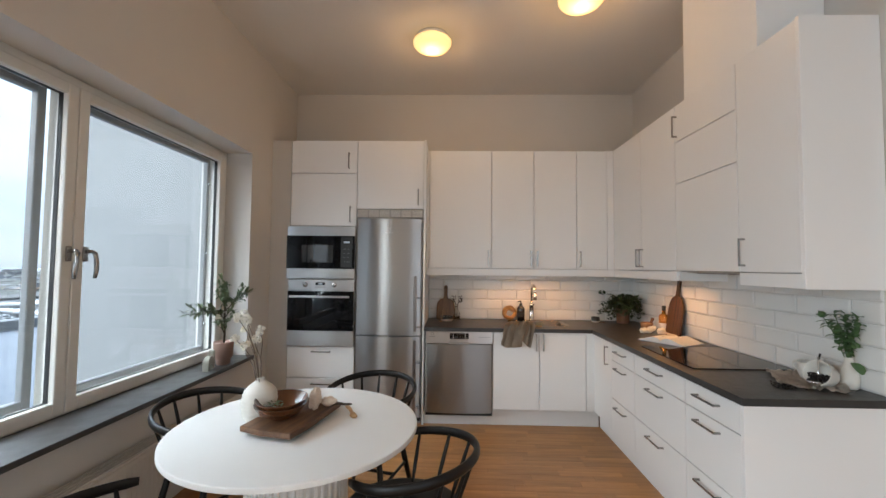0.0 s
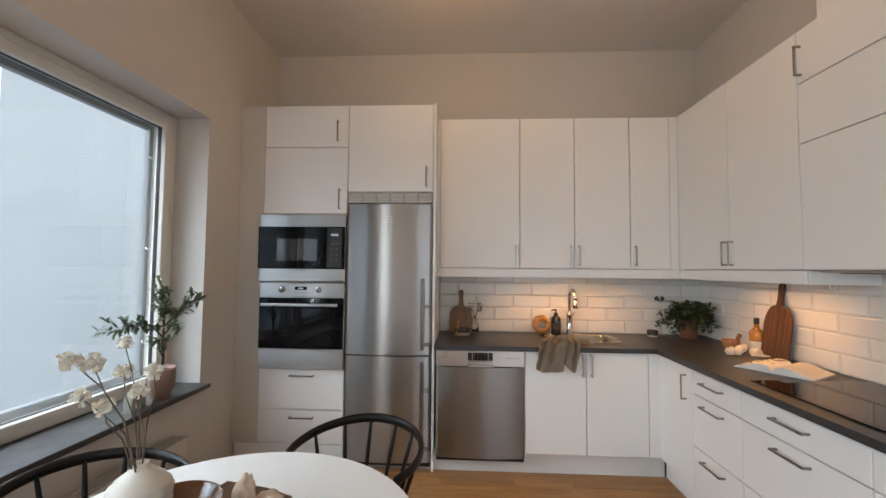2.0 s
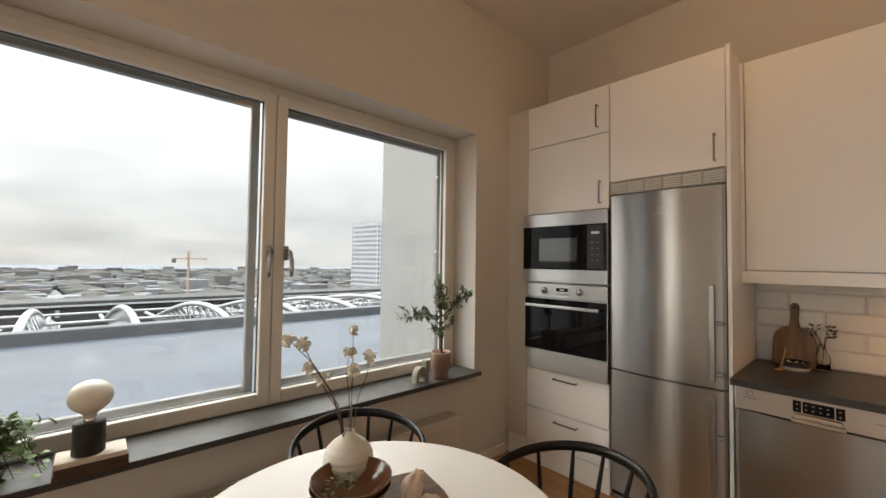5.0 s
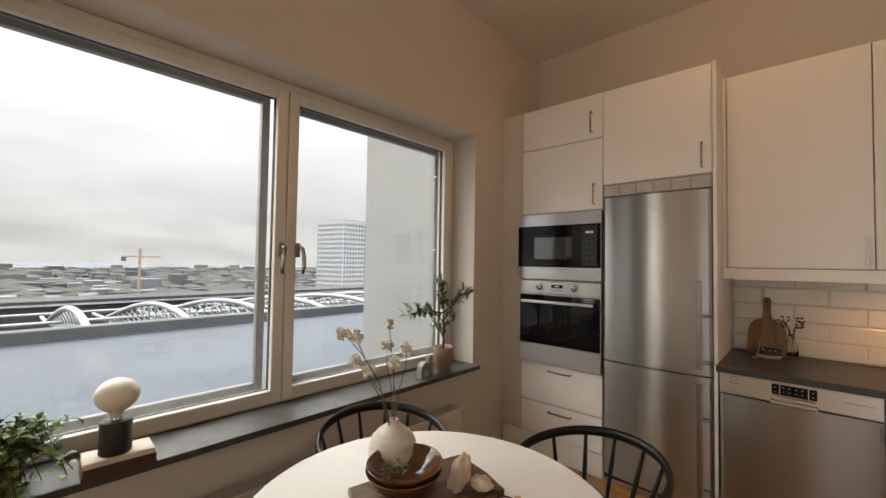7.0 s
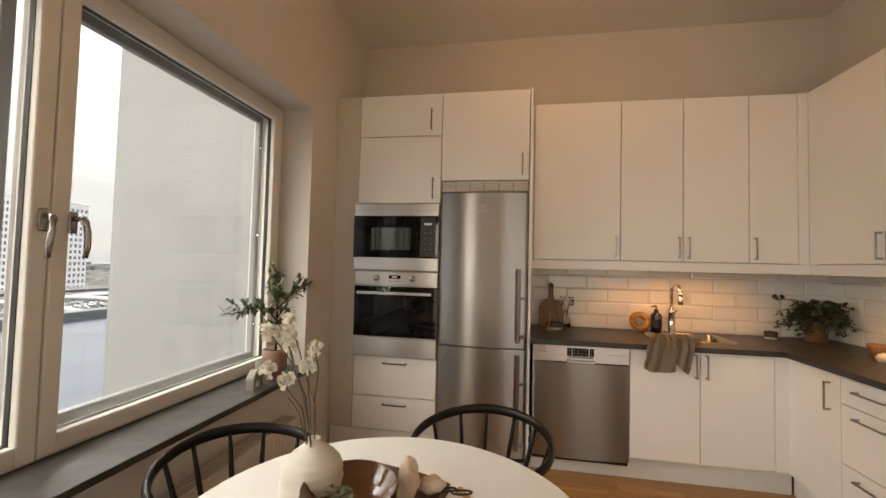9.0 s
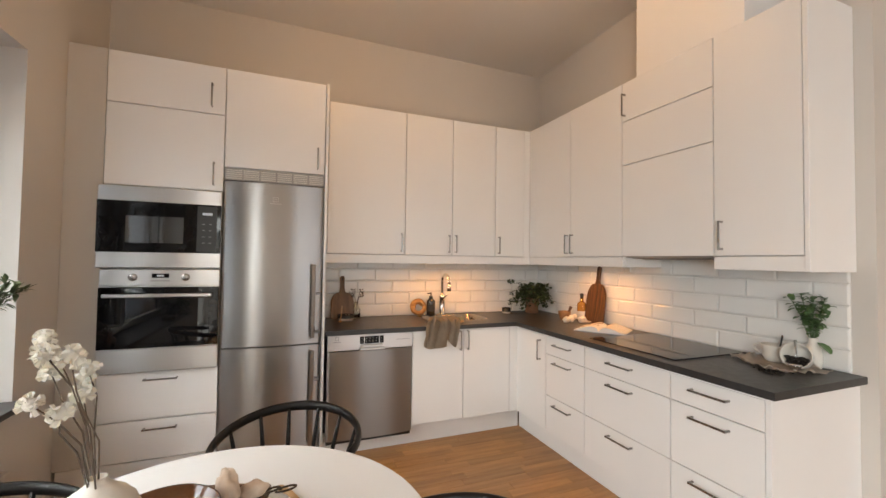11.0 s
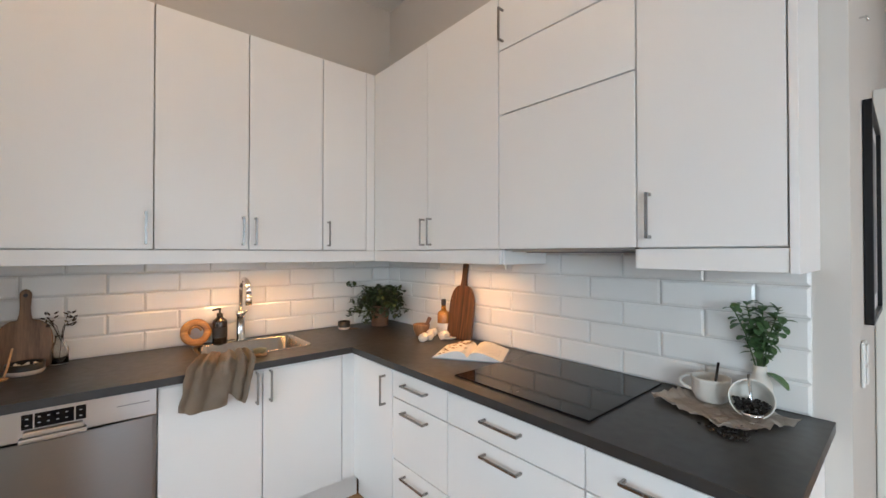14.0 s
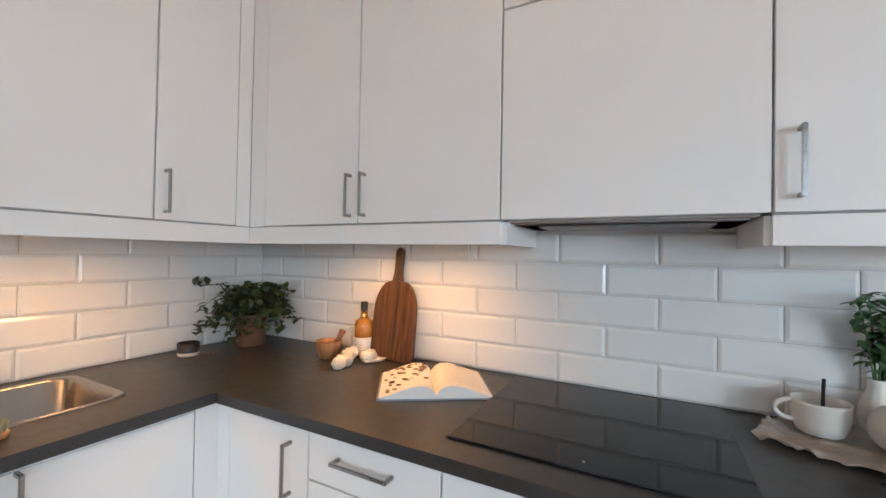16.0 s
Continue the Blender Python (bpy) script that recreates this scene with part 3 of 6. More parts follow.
def handle(parent, a, b, out, mat=None):
    """A flat bow handle from a to b, standing out along out."""
    a, b, out = Vector(a), Vector(b), Vector(out)
    d = (b - a).normalized()
    s = d.cross(out).normalized() * 0.0046
    bm = bmesh.new()

    def beam(p, q, e, w):
        vs = [bm.verts.new(c) for c in (p - s - w, p + s - w, p + s + w, p - s + w, q - s - w, q + s - w, q + s + w, q - s + w)]
        for f in ((0, 1, 2, 3), (7, 6, 5, 4), (0, 4, 5, 1), (1, 5, 6, 2), (2, 6, 7, 3), (3, 7, 4, 0)):
            bm.faces.new([vs[i] for i in f])
    beam(a + out * 0.030, b + out * 0.030, d, out * 0.004)
    beam(a + d * 0.005, a + d * 0.005 + out * 0.029, out, d * 0.005)
    beam(b - d * 0.005, b - d * 0.005 + out * 0.029, out, d * 0.005)
    bmesh.ops.recalc_face_normals(bm, faces=bm.faces)
    bmesh.ops.bevel(bm, geom=list(bm.edges), offset=0.0015, segments=2, affect="EDGES")
    return part("handle", bm, M_HANDLE, parent, "brushed steel bow handle")


def door_back(parent, x0, x1, z0, z1, front, name="door", hx=None, hz=None, level=False):
    """A door in the back run, facing the room; hx, hz: the middle of its handle."""
    d = part(name, box(x0 + G, x1 - G, front, front + 0.018, z0 + G, z1 - G, 0.0015), M_CAB, parent)
    if hx is not None:
        if level:
            handle(d, (hx - 0.085, front, hz), (hx + 0.085, front, hz), (0, -1, 0))
        else:
            handle(d, (hx, front, hz - 0.072), (hx, front, hz + 0.072), (0, -1, 0))
    return d


def door_side(parent, y0, y1, z0, z1, front, name="door", hy=None, hz=None, level=False):
    d = part(name, box(front, front + 0.018, y0 + G, y1 - G, z0 + G, z1 - G, 0.0015), M_CAB, parent)
    if hy is not None:
        if level:
            handle(d, (front, hy - 0.085, hz), (front, hy + 0.085, hz), (-1, 0, 0))
        else:
            handle(d, (front, hy, hz - 0.072), (front, hy, hz + 0.072), (-1, 0, 0))
    return d


UNIT = "white lacquered"
# Tall oven unit.
tall = thing("oven_cabinet", "tall white cabinet housing the ovens, with two drawers", "cabinet")
part("body", box(-1.368, -0.766, TF + 0.021, YB - 0.002, 0.0, 2.53), M_CABIN, tall)
part("filler_panel", box(XL + 0.001, -1.371, TF + 0.002, TF + 0.02, 0.155, 2.53, 0.001), M_WALL, tall)
part("plinth", box(XL + 0.016, -0.766, TF + 0.006, TF + 0.020, 0.0, 0.150, 0.001), M_CAB, tall)
door_back(tall, -1.370, -0.764, 2.227, 2.53, TF, "door", -0.838, 2.340)
door_back(tall, -1.370, -0.764, 1.748, 2.227, TF, "door", -0.818, 1.852)
door_back(tall, -1.370, -0.764, 0.388, 0.664, TF, "drawer", -1.058, 0.622, True)
door_back(tall, -1.370, -0.764, 0.155, 0.385, TF, "drawer", -1.054, 0.337, True)

# Microwave.
mw = thing("microwave_oven", "built-in steel microwave with a black glass front", "microwave")
part("frame", box(-1.388, -0.766, TF - 0.022, TF + 0.02, 1.268, 1.744, 0.006, 2), M_STEELH, mw)
face = part("door_glass", box(-1.386, -0.768, TF - 0.028, TF - 0.021, 1.359, 1.655, 0.002), M_BLACKGLASS, mw, "black glass front")
part("window", box(-1.25, -0.965, TF - 0.0292, TF - 0.027, 1.415, 1.57), M_MWWIN, face, "paler see-through window")
part("control_panel", box(-0.895, -0.79, TF - 0.0290, TF - 0.027, 1.37, 1.645), M_BLACK, face)
bm = box(-0.868, -0.815, TF - 0.0298, TF - 0.028, 1.59, 1.605)
part("clock_display", bm, M_DISPLAY, face, "dim clock display")
for i in range(4):
    for x in (-0.868, -0.832):
        part("key_mark", box(x, x + 0.014, TF - 0.0298, TF - 0.028, 1.42 + i * 0.038, 1.423 + i * 0.038), M_ALU, face)

# Oven.
ov = thing("oven", "built-in steel oven with a black glass door", "oven")
part("frame", box(-1.366, -0.766, TF - 0.020, TF + 0.02, 0.667, 1.262, 0.004, 2), M_STEELH, ov)
panel = part("control_panel", box(-1.364, -0.768, TF - 0.027, TF - 0.019, 1.165, 1.260, 0.003), M_STEELH, ov)
for kx in (-1.205, -0.945):
    k = lathe([(0.022, 0), (0.021, 0.016), (0.018, 0.019), (0, 0.019)], 24, None, pose(kx, TF - 0.026, 1.215, 90))
    part("knob", k, M_HANDLE, panel, "", True)
part("clock", box(-1.115, -1.03, TF - 0.0285, TF - 0.026, 1.212, 1.236), M_BLACKGLASS, panel, "small black clock display")
part("clock_digits", box(-1.09, -1.055, TF - 0.0292, TF - 0.0283, 1.219, 1.229), M_DISPLAY, panel)
part("button_row", box(-1.12, -1.025, TF - 0.0285, TF - 0.026, 1.190, 1.199, 0.001), M_GREYPL, panel)
odoor = part("oven_door", box(-1.364, -0.768, TF - 0.034, TF - 0.021, 0.808, 1.158, 0.003), M_BLACKGLASS, ov, "black glass door")
part("window", box(-1.31, -0.82, TF - 0.0352, TF - 0.033, 0.835, 1.09), M_OVENWIN, odoor)
bm = box(-1.335, -0.80, TF - 0.075, TF - 0.062, 1.102, 1.122, 0.004, 2)
for x in (-1.30, -0.84):
    box(x, x + 0.02, TF - 0.064, TF - 0.033, 1.105, 1.119, 0.002, bm=bm)
part("handle", bm, M_STEELH, odoor, "flat steel bar handle")
part("lower_panel", box(-1.364, -0.768, TF - 0.030, TF - 0.019, 0.669, 0.803, 0.003), M_STEELH, ov)

# Fridge.
fr = thing("fridge_freezer", "tall brushed steel fridge freezer with two doors", "fridge")
part("body", box(-0.757, -0.165, TF + 0.02, YB - 0.02, 0.02, 1.815), M_BLACK, fr)


def bowed(x0, x1, z0, z1, front, bow, thick):
    """A door with a gently bowed front."""
    b = bmesh.new()
    k = 40
    cols = []
    for i in range(k + 1):
        u = i / k
        x = x0 + (x1 - x0) * u
        y = front - bow * (1 - (2 * u - 1) ** 2) - (0 if 0 < i < k else -0.006)
        cols.append((x, y))
    lo = [b.verts.new((x, y, z0)) for x, y in cols] + [b.verts.new((x1, front + thick, z0)), b.verts.new((x0, front + thick, z0))]
    hi = [b.verts.new((x, y, z1)) for x, y in cols] + [b.verts.new((x1, front + thick, z1)), b.verts.new((x0, front + thick, z1))]
    n = len(lo)
    b.faces.new(lo[::-1])
    b.faces.new(hi)
    for i in range(n):
        b.faces.new((lo[i], lo[(i + 1) % n], hi[(i + 1) % n], hi[i]))
    bmesh.ops.recalc_face_normals(b, faces=b.faces)
    bmesh.ops.bevel(b, geom=[e for e in b.edges if abs(e.verts[0].co.z - e.verts[1].co.z) < 1e-6], offset=0.003, segments=2, affect="EDGES")
    return b


for z0, z1, h0, h1 in [(0.06, 0.768, 0.12, 0.735), (0.776, 1.815, 0.815, 1.300)]:
    d = part("door", bowed(-0.759, -0.163, z0, z1, TF - 0.010, 0.028, 0.045), M_STEEL, fr, "bowed brushed steel door")
    grip = part("handle", box(-0.232, -0.204, TF - 0.058, TF - 0.046, h0, h1, 0.005, 3), M_STEELD, d, "long pale grip handle")
    for z in (h0 + 0.03, h1 - 0.20):
        part("bracket", box(-0.206, -0.168, TF - 0.054, TF - 0.010, z, z + 0.016, 0.003), M_ALU, grip, "dark grey bracket")
for x0, x1, z0, z1 in [(-0.478, -0.444, 1.697, 1.700), (-0.478, -0.444, 1.725, 1.728), (-0.478, -0.475, 1.697, 1.728), (-0.447, -0.444, 1.697, 1.728), (-0.468, -0.454, 1.711, 1.714), (-0.495, -0.427, 1.683, 1.687)]:
    part("badge_line", box(x0, x1, TF - 0.0395, TF - 0.036, z0, z1), M_PRINT, fr)
part("foot_panel", box(-0.757, -0.165, TF + 0.03, TF + 0.05, 0.0, 0.055), M_GREYPL, fr)

# Cabinet above the fridge, with vent grille, and the tall side panel.
fc = thing("fridge_top_cabinet", "white wall cabinet above the fridge", "cabinet")
part("body", box(-0.762, -0.160, TF + 0.021, YB - 0.002, 1.905, 2.53), M_CABIN, fc)
door_back(fc, -0.764, -0.158, 1.905, 2.53, TF, "door", -0.206, 2.010)
vent = thing("vent_grille", "pale grey slotted vent grille above the fridge", "vent")
part("frame", box(-0.760, -0.162, TF + 0.004, TF + 0.014, 1.826, 1.900, 0.001), M_GREYPL, vent)
for i in range(6):
    x = -0.755 + i * 0.0985
    for k in range(5):
        part("slat", box(x + 0.004, x + 0.092, TF - 0.002, TF + 0.005, 1.834 + k * 0.0125, 1.841 + k * 0.0125, 0.001), M_FRAME, vent)
solo("tall_side_panel", box(-0.156, -0.138, TF - 0.012, YB - 0.002, 0.0, 2.532, 0.001), M_CAB, "tall white panel closing the side of the fridge", "panel")

# Wall cabinets of the back run.
spec = [(-0.118, 0.470, 0.440), (0.470, 0.868, 0.838), (0.868, 1.267, 0.898), (1.267, 1.552, 1.297)]
for i, (x0, x1, hx) in enumerate(spec):
    c = thing("wall_cabinet", "white lacquered wall cabinet with a plain door", "cabinet", group="wall cabinets")
    part("body", box(x0 + 0.001, x1 - 0.001, WF + 0.020, YB - 0.002, 1.376, TOP - 0.001), M_CABIN, c)
    door_back(c, x0, x1, 1.376, TOP, WF, "door", hx, 1.472)
solo("cabinet_filler", box(-0.137, -0.120, WF + 0.004, WF + 0.022, 1.376, TOP, 0.001), M_CAB, "narrow white filler strip beside the wall cabinet", "panel")
solo("corner_filler", box(1.554, SF + 0.002, WF + 0.003, WF + 0.02, 1.376, TOP, 0.001), M_CAB, "narrow white corner filler strip", "panel")
solo("corner_filler", box(SF + 0.003, SF + 0.02, 3.965, WF + 0.0025, 1.376, TOP, 0.001), M_CAB, "narrow white corner filler strip", "panel")
solo("light_pelmet", box(-0.137, SF + 0.004, WF + 0.002, WF + 0.018, 1.310, 1.3735, 0.001), M_CAB, "white light pelmet under the wall cabinets", "pelmet")
solo("cabinet_bottom", box(-0.137, SF + 0.02, WF + 0.019, YB - 0.012, 1.352, 1.374, 0.001), M_CABIN, "white underside board of the wall cabinets", "panel")

# Wall cabinets of the side run.
for y0, y1, hy in [(3.505, 3.963, 3.535), (3.005, 3.505, 3.475)]:
    c = thing("wall_cabinet", "white lacquered wall cabinet with a plain door", "cabinet", group="wall cabinets")
    part("body", box(SF + 0.020, XR - 0.002, y0 + 0.001, y1 - 0.001, 1.376, TOP - 0.001), M_CABIN, c)
    door_side(c, y0, y1, 1.376, TOP, SF, "door", hy, 1.472)
hood = thing("hood_cabinet", "white cabinet hiding the cooker hood above the hob", "cabinet")
part("body", box(SF + 0.020, XR - 0.002, 2.416, 3.003, 1.40, TOP - 0.001), M_CABIN, hood)
door_side(hood, 2.414, 3.005, 1.376, 1.959, SF, "door")
door_side(hood, 2.414, 3.005, 1.959, 2.242, SF, "door")
door_side(hood, 2.414, 3.005, 2.242, TOP, SF, "door", 2.978, 2.345)
boxing = solo("duct_boxing", box(SF + 0.006, XR - 0.002, 2.265, 2.895, TOP + 0.001, CEIL - 0.001, 0.001), M_CAB, "white boxing round the hood duct up to the ceiling", "boxing")
exh = thing("cooker_hood", "slim grey steel cooker hood under the cabinet", "cooker hood")
part("body", box(SF + 0.055, XR - 0.012, 2.44, 2.98, 1.366, 1.398, 0.003), M_STEELH, exh)
part("visor", box(SF + 0.022, SF + 0.054, 2.43, 2.99, 1.372, 1.398, 0.002), M_GREYPL, exh)
part("filter", box(SF + 0.085, XR - 0.06, 2.50, 2.92, 1.361, 1.367, 0.001), M_ALU, exh)
c = thing("wall_cabinet", "white lacquered wall cabinet at the end of the run", "cabinet", group="wall cabinets")
part("body", box(SF + 0.020, XR - 0.002, 2.037, 2.412, 1.376, TOP - 0.001), M_CABIN, c)
door_side(c, 2.036, 2.414, 1.376, TOP, SF, "door", 2.372, 1.478)
solo("end_panel", box(SF - 0.004, XR - 0.002, 2.015, 2.034, 1.308, TOP + 0.003, 0.001), M_CAB, "white end panel of the wall cabinets", "panel")
bm = box(SF + 0.002, SF + 0.018, 3.003, WF, 1.310, 1.3735, 0.001)
box(SF + 0.019, XR - 0.012, 2.990, 3.005, 1.310, 1.3735, 0.001, bm=bm)
solo("light_pelmet", bm, M_CAB, "white light pelmet under the wall cabinets", "pelmet")
bm = box(SF + 0.002, SF + 0.018, 2.035, 2.414, 1.310, 1.3735, 0.001)
box(SF + 0.019, XR - 0.012, 2.412, 2.426, 1.310, 1.3735, 0.001, bm=bm)
solo("light_pelmet", bm, M_CAB, "white light pelmet under the end cabinet", "pelmet")
solo("cabinet_bottom", box(SF + 0.021, XR - 0.012, 3.006, 4.06, 1.352, 1.374, 0.001), M_CABIN, "white underside board of the wall cabinets", "panel")
solo("cabinet_bottom", box(SF + 0.021, XR - 0.012, 2.036, 2.411, 1.352, 1.374, 0.001), M_CABIN, "white underside board of the end cabinet", "panel")
for lx, ly, watts in SPOTS:
    sp = thing("cabinet_spot", "small round spotlight under the wall cabinet, lit warm", "spotlight", pose(lx, ly, 1.352), group="cabinet spots")
    part("ring", lathe([(0.036, 0), (0.036, -0.010), (0.030, -0.012), (0.026, -0.009), (0.026, 0)], 24), M_CHROME, sp, "", True)
    part("lens", lathe([(0.0, -0.004), (0.025, -0.004), (0.025, -0.001)], 20), M_LED, sp, "glowing lens")

# Base units of the back run.
dw = thing("dishwasher", "built-under brushed steel dishwasher", "dishwasher")
part("body", box(-0.118, 0.462, BF + 0.02, YB - 0.06, 0.10, 0.826), M_BLACK, dw)
dp = part("control_panel", box(-0.122, 0.465, BF - 0.012, BF + 0.02, 0.722, 0.826, 0.004, 2), M_STEELH, dw, "pale steel control strip")
for x0, x1 in [(0.090, 0.118), (0.122, 0.222), (0.226, 0.254)]:
    part("key_block", box(x0, x1, BF - 0.0135, BF - 0.011, 0.762, 0.812, 0.001), M_BLACKGLASS, dp, "black key block")
for i in range(4):
    for z in (0.777, 0.797):
        part("key_mark", box(0.130 + i * 0.023, 0.137 + i * 0.023, BF - 0.0142, BF - 0.013, z, z + 0.003), M_GREYPL, dp)
for x in (0.100, 0.236):
    for z in (0.774, 0.795):
        part("key_mark", box(x, x + 0.007, BF - 0.0142, BF - 0.013, z, z + 0.003), M_GREYPL, dp)
for x0, x1, z0, z1 in [(-0.075, -0.05, 0.792, 0.795), (-0.075, -0.05, 0.812, 0.815), (-0.075, -0.072, 0.792, 0.815), (-0.053, -0.05, 0.792, 0.815), (-0.088, -0.037, 0.779, 0.783), (0.34, 0.44, 0.778, 0.781)]:
    part("badge_line", box(x0, x1, BF - 0.0132, BF - 0.0115, z0, z1), M_ALU, dp)
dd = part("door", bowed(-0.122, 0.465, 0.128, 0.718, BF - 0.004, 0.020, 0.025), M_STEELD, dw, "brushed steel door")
bm = box(0.085, 0.258, BF - 0.040, BF - 0.009, 0.722, 0.738, 0.004, 2)
box(0.095, 0.248, BF - 0.032, BF - 0.0095, 0.738, 0.757, 0.003, bm=bm)
part("handle", bm, M_STEELH, dd, "scooped steel handle")
part("kickboard", box(-0.118, 0.462, BF + 0.015, BF + 0.03, 0.10, 0.125), M_BLACK, dw)
sk = thing("sink_cabinet", "white base cabinet with two doors under the sink", "cabinet")
part("body", box(0.469, 1.266, BF + 0.020, YB - 0.02, 0.16, 0.66), M_CABIN, sk)
door_back(sk, 0.467, 0.867, 0.158, 0.816, BF, "door", 0.838, 0.742)
door_back(sk, 0.867, 1.267, 0.158, 0.816, BF, "door", 0.898, 0.742)
part("top_rail", box(0.469, 1.266, BF + 0.005, BF + 0.0195, 0.800, 0.8275), M_CAB, sk)
solo("base_filler", box(1.269, RF + 0.017, BF + 0.004, BF + 0.02, 0.158, 0.826, 0.001), M_CAB, "narrow white corner filler strip", "panel")
solo("base_filler", box(RF + 0.003, RF + 0.018, 3.745, BF + 0.0035, 0.158, 0.826, 0.001), M_CAB, "narrow white corner filler strip", "panel")
solo("plinth", box(-0.137, 1.40, BF + 0.085, BF + 0.10, 0.0, 0.152, 0.001), M_CAB, "white plinth board along the floor", "plinth")
solo("plinth", box(RF + 0.075, RF + 0.09, 2.032, BF + 0.084, 0.0, 0.152, 0.001), M_CAB, "white plinth board along the floor", "plinth")

# Base units of the side run.
c = thing("base_cabinet", "narrow white base cabinet with one door", "cabinet")
part("body", box(RF + 0.020, XR - 0.02, 3.425, 3.743, 0.16, 0.826), M_CABIN, c)
part("top_rail", box(RF + 0.005, RF + 0.0195, 3.425, 3.743, 0.800, 0.8275), M_CAB, c)
door_side(c, 3.422, 3.743, 0.158, 0.816, RF, "door", 3.484, 0.705)
for y0, y1 in [(3.030, 3.422), (2.440, 3.030), (2.032, 2.440)]:
    c = thing("drawer_unit", "white base unit with three drawers", "cabinet", group="drawer units")
    part("body", box(RF + 0.020, XR - 0.02, y0 + 0.001, y1 - 0.001, 0.16, 0.826), M_CABIN, c)
    hy = (y0 + y1) / 2 + 0.01
    part("top_rail", box(RF + 0.005, RF + 0.0195, y0 + 0.001, y1 - 0.001, 0.800, 0.8275), M_CAB, c)
    for z0, z1, hz in [(0.158, 0.404, 0.358), (0.404, 0.690, 0.645), (0.690, 0.816, 0.768)]:
        door_side(c, y0, y1, z0, z1, RF, "drawer", hy, hz, True)
solo("base_end_panel", box(RF - 0.002, XR - 0.002, 2.010, 2.030, 0.0, 0.829, 0.001), M_CAB, "white end panel of the drawer units", "panel")

# Worktop, with an opening for the sink.
SX0, SX1, SY0, SY1 = 0.665, 1.165, 3.965, 4.325
wt = thing("worktop", "dark grey laminate worktop in an L shape", "worktop")
bm = bmesh.new()
for x0, x1, y0, y1 in [(-0.136, SX0, 3.775, 4.398), (SX1, 1.948, 3.775, 4.398), (SX0, SX1, 3.775, SY0), (SX0, SX1, SY1, 4.398)]:
    box(x0, x1, y0, y1, CZ - 0.032, CZ, bm=bm)
bmesh.ops.remove_doubles(bm, verts=bm.verts, dist=0.0005)
part("sink_run", bm, M_COUNTER, wt)
part("hob_run", box(1.310, 1.948, 1.985, 3.7745, CZ - 0.032, CZ, 0.001), M_COUNTER, wt)

# ---- sink, tap and hob ----
sink = thing("sink", "brushed steel inset sink bowl with a rounded rim", "sink", pose(0, 0, CZ))


def rounded(x0, x1, y0, y1, r, k=6):
    out = []
    for cx, cy, a in [(x1 - r, y1 - r, 0), (x0 + r, y1 - r, 90), (x0 + r, y0 + r, 180), (x1 - r, y0 + r, 270)]:
        for i in range(k + 1):
            t = radians(a + 90 * i / k)
            out.append((cx + r * math.cos(t), cy + r * math.sin(t)))
    return out


bm = bmesh.new()
rings = []
for grow, z in [(0.012, 0.0), (0.012, 0.003), (-0.004, 0.003), (-0.010, -0.004), (-0.016, -0.120), (-0.040, -0.150)]:
    rings.append([bm.verts.new((x, y, z)) for x, y in rounded(SX0 - grow, SX1 + grow, SY0 - grow, SY1 + grow, 0.055)])
for a, b in zip(rings, rings[1:]):
    for i in range(len(a)):
        j = (i + 1) % len(a)
        bm.faces.new((a[i], a[j], b[j], b[i]))
bm.faces.new(rings[-1])
bmesh.ops.recalc_face_normals(bm, faces=bm.faces)
part("bowl", bm, M_SINK, sink, "", True)
part("drain", lathe([(0.0, -0.147), (0.038, -0.147), (0.045, -0.1495)], 24, None, pose(0.91, 4.14, 0)), M_CHROME, sink, "", True)
part("overflow", box(0.885, 0.935, SY1 - 0.011, SY1 - 0.003, -0.055, -0.035, 0.002), M_BLACK, sink)

tap = thing("kitchen_tap", "tall chrome mixer tap with a bent spout", "tap", pose(0.905, 4.352, CZ))
part("base", lathe([(0.030, 0), (0.030, 0.008), (0.025, 0.012), (0.024, 0.14), (0.027, 0.145), (0.027, 0.165), (0.016, 0.172), (0.0, 0.172)], 24), M_CHROME, tap, "", True)
pts = [(0, 0, 0.165), (0, 0, 0.30)] + [(0.004 * i / 8, -0.075 + 0.075 * math.cos(math.pi * i / 8), 0.30 + 0.055 * math.sin(math.pi * i / 8)) for i in range(1, 9)] + [(0.004, -0.150, 0.27)]
part("spout", tube(pts, [0.012] * 2 + [0.012] * 8 + [0.015], 14), M_CHROME, tap, "", True)
part("spray_head", tube([(0.004, -0.150, 0.275), (0.004, -0.150, 0.215)], [0.017, 0.019], 14), M_CHROME, tap, "", True)
part("lever", tube([(0.004, -0.020, 0.150), (0.010, -0.040, 0.158), (0.016, -0.075, 0.176)], [0.010, 0.007, 0.005], 10), M_CHROME, tap, "", True)

hob = thing("induction_hob", "black glass induction hob set in the worktop", "hob", pose(1.655, 2.752, CZ))
part("glass", box(-0.265, 0.265, -0.295, 0.295, 0.0005, 0.006, 0.002, 2), M_HOB, hob)
part("control_mark", box(-0.235, -0.227, -0.003, 0.003, 0.0061, 0.0063), M_ALU, hob)

# ---- ceiling lamps ----
for lx, ly in CEILING_LAMPS:
    cl = thing("ceiling_lamp", "round opal glass ceiling lamp, lit warm", "ceiling lamp", pose(lx, ly, CEIL), group="ceiling lamps")
    part("base_plate", lathe([(0.0, -0.0005), (0.125, -0.0005), (0.128, -0.020), (0.12, -0.028)], 40), M_PLASTW, cl, "white metal plate", True)
    part("shade", lathe([(0.125, -0.029), (0.148, -0.045), (0.146, -0.066), (0.125, -0.092), (0.085, -0.113), (0.04, -0.124), (0.0, -0.127)], 48), M_SHADE, cl, "glowing opal glass bowl", True)

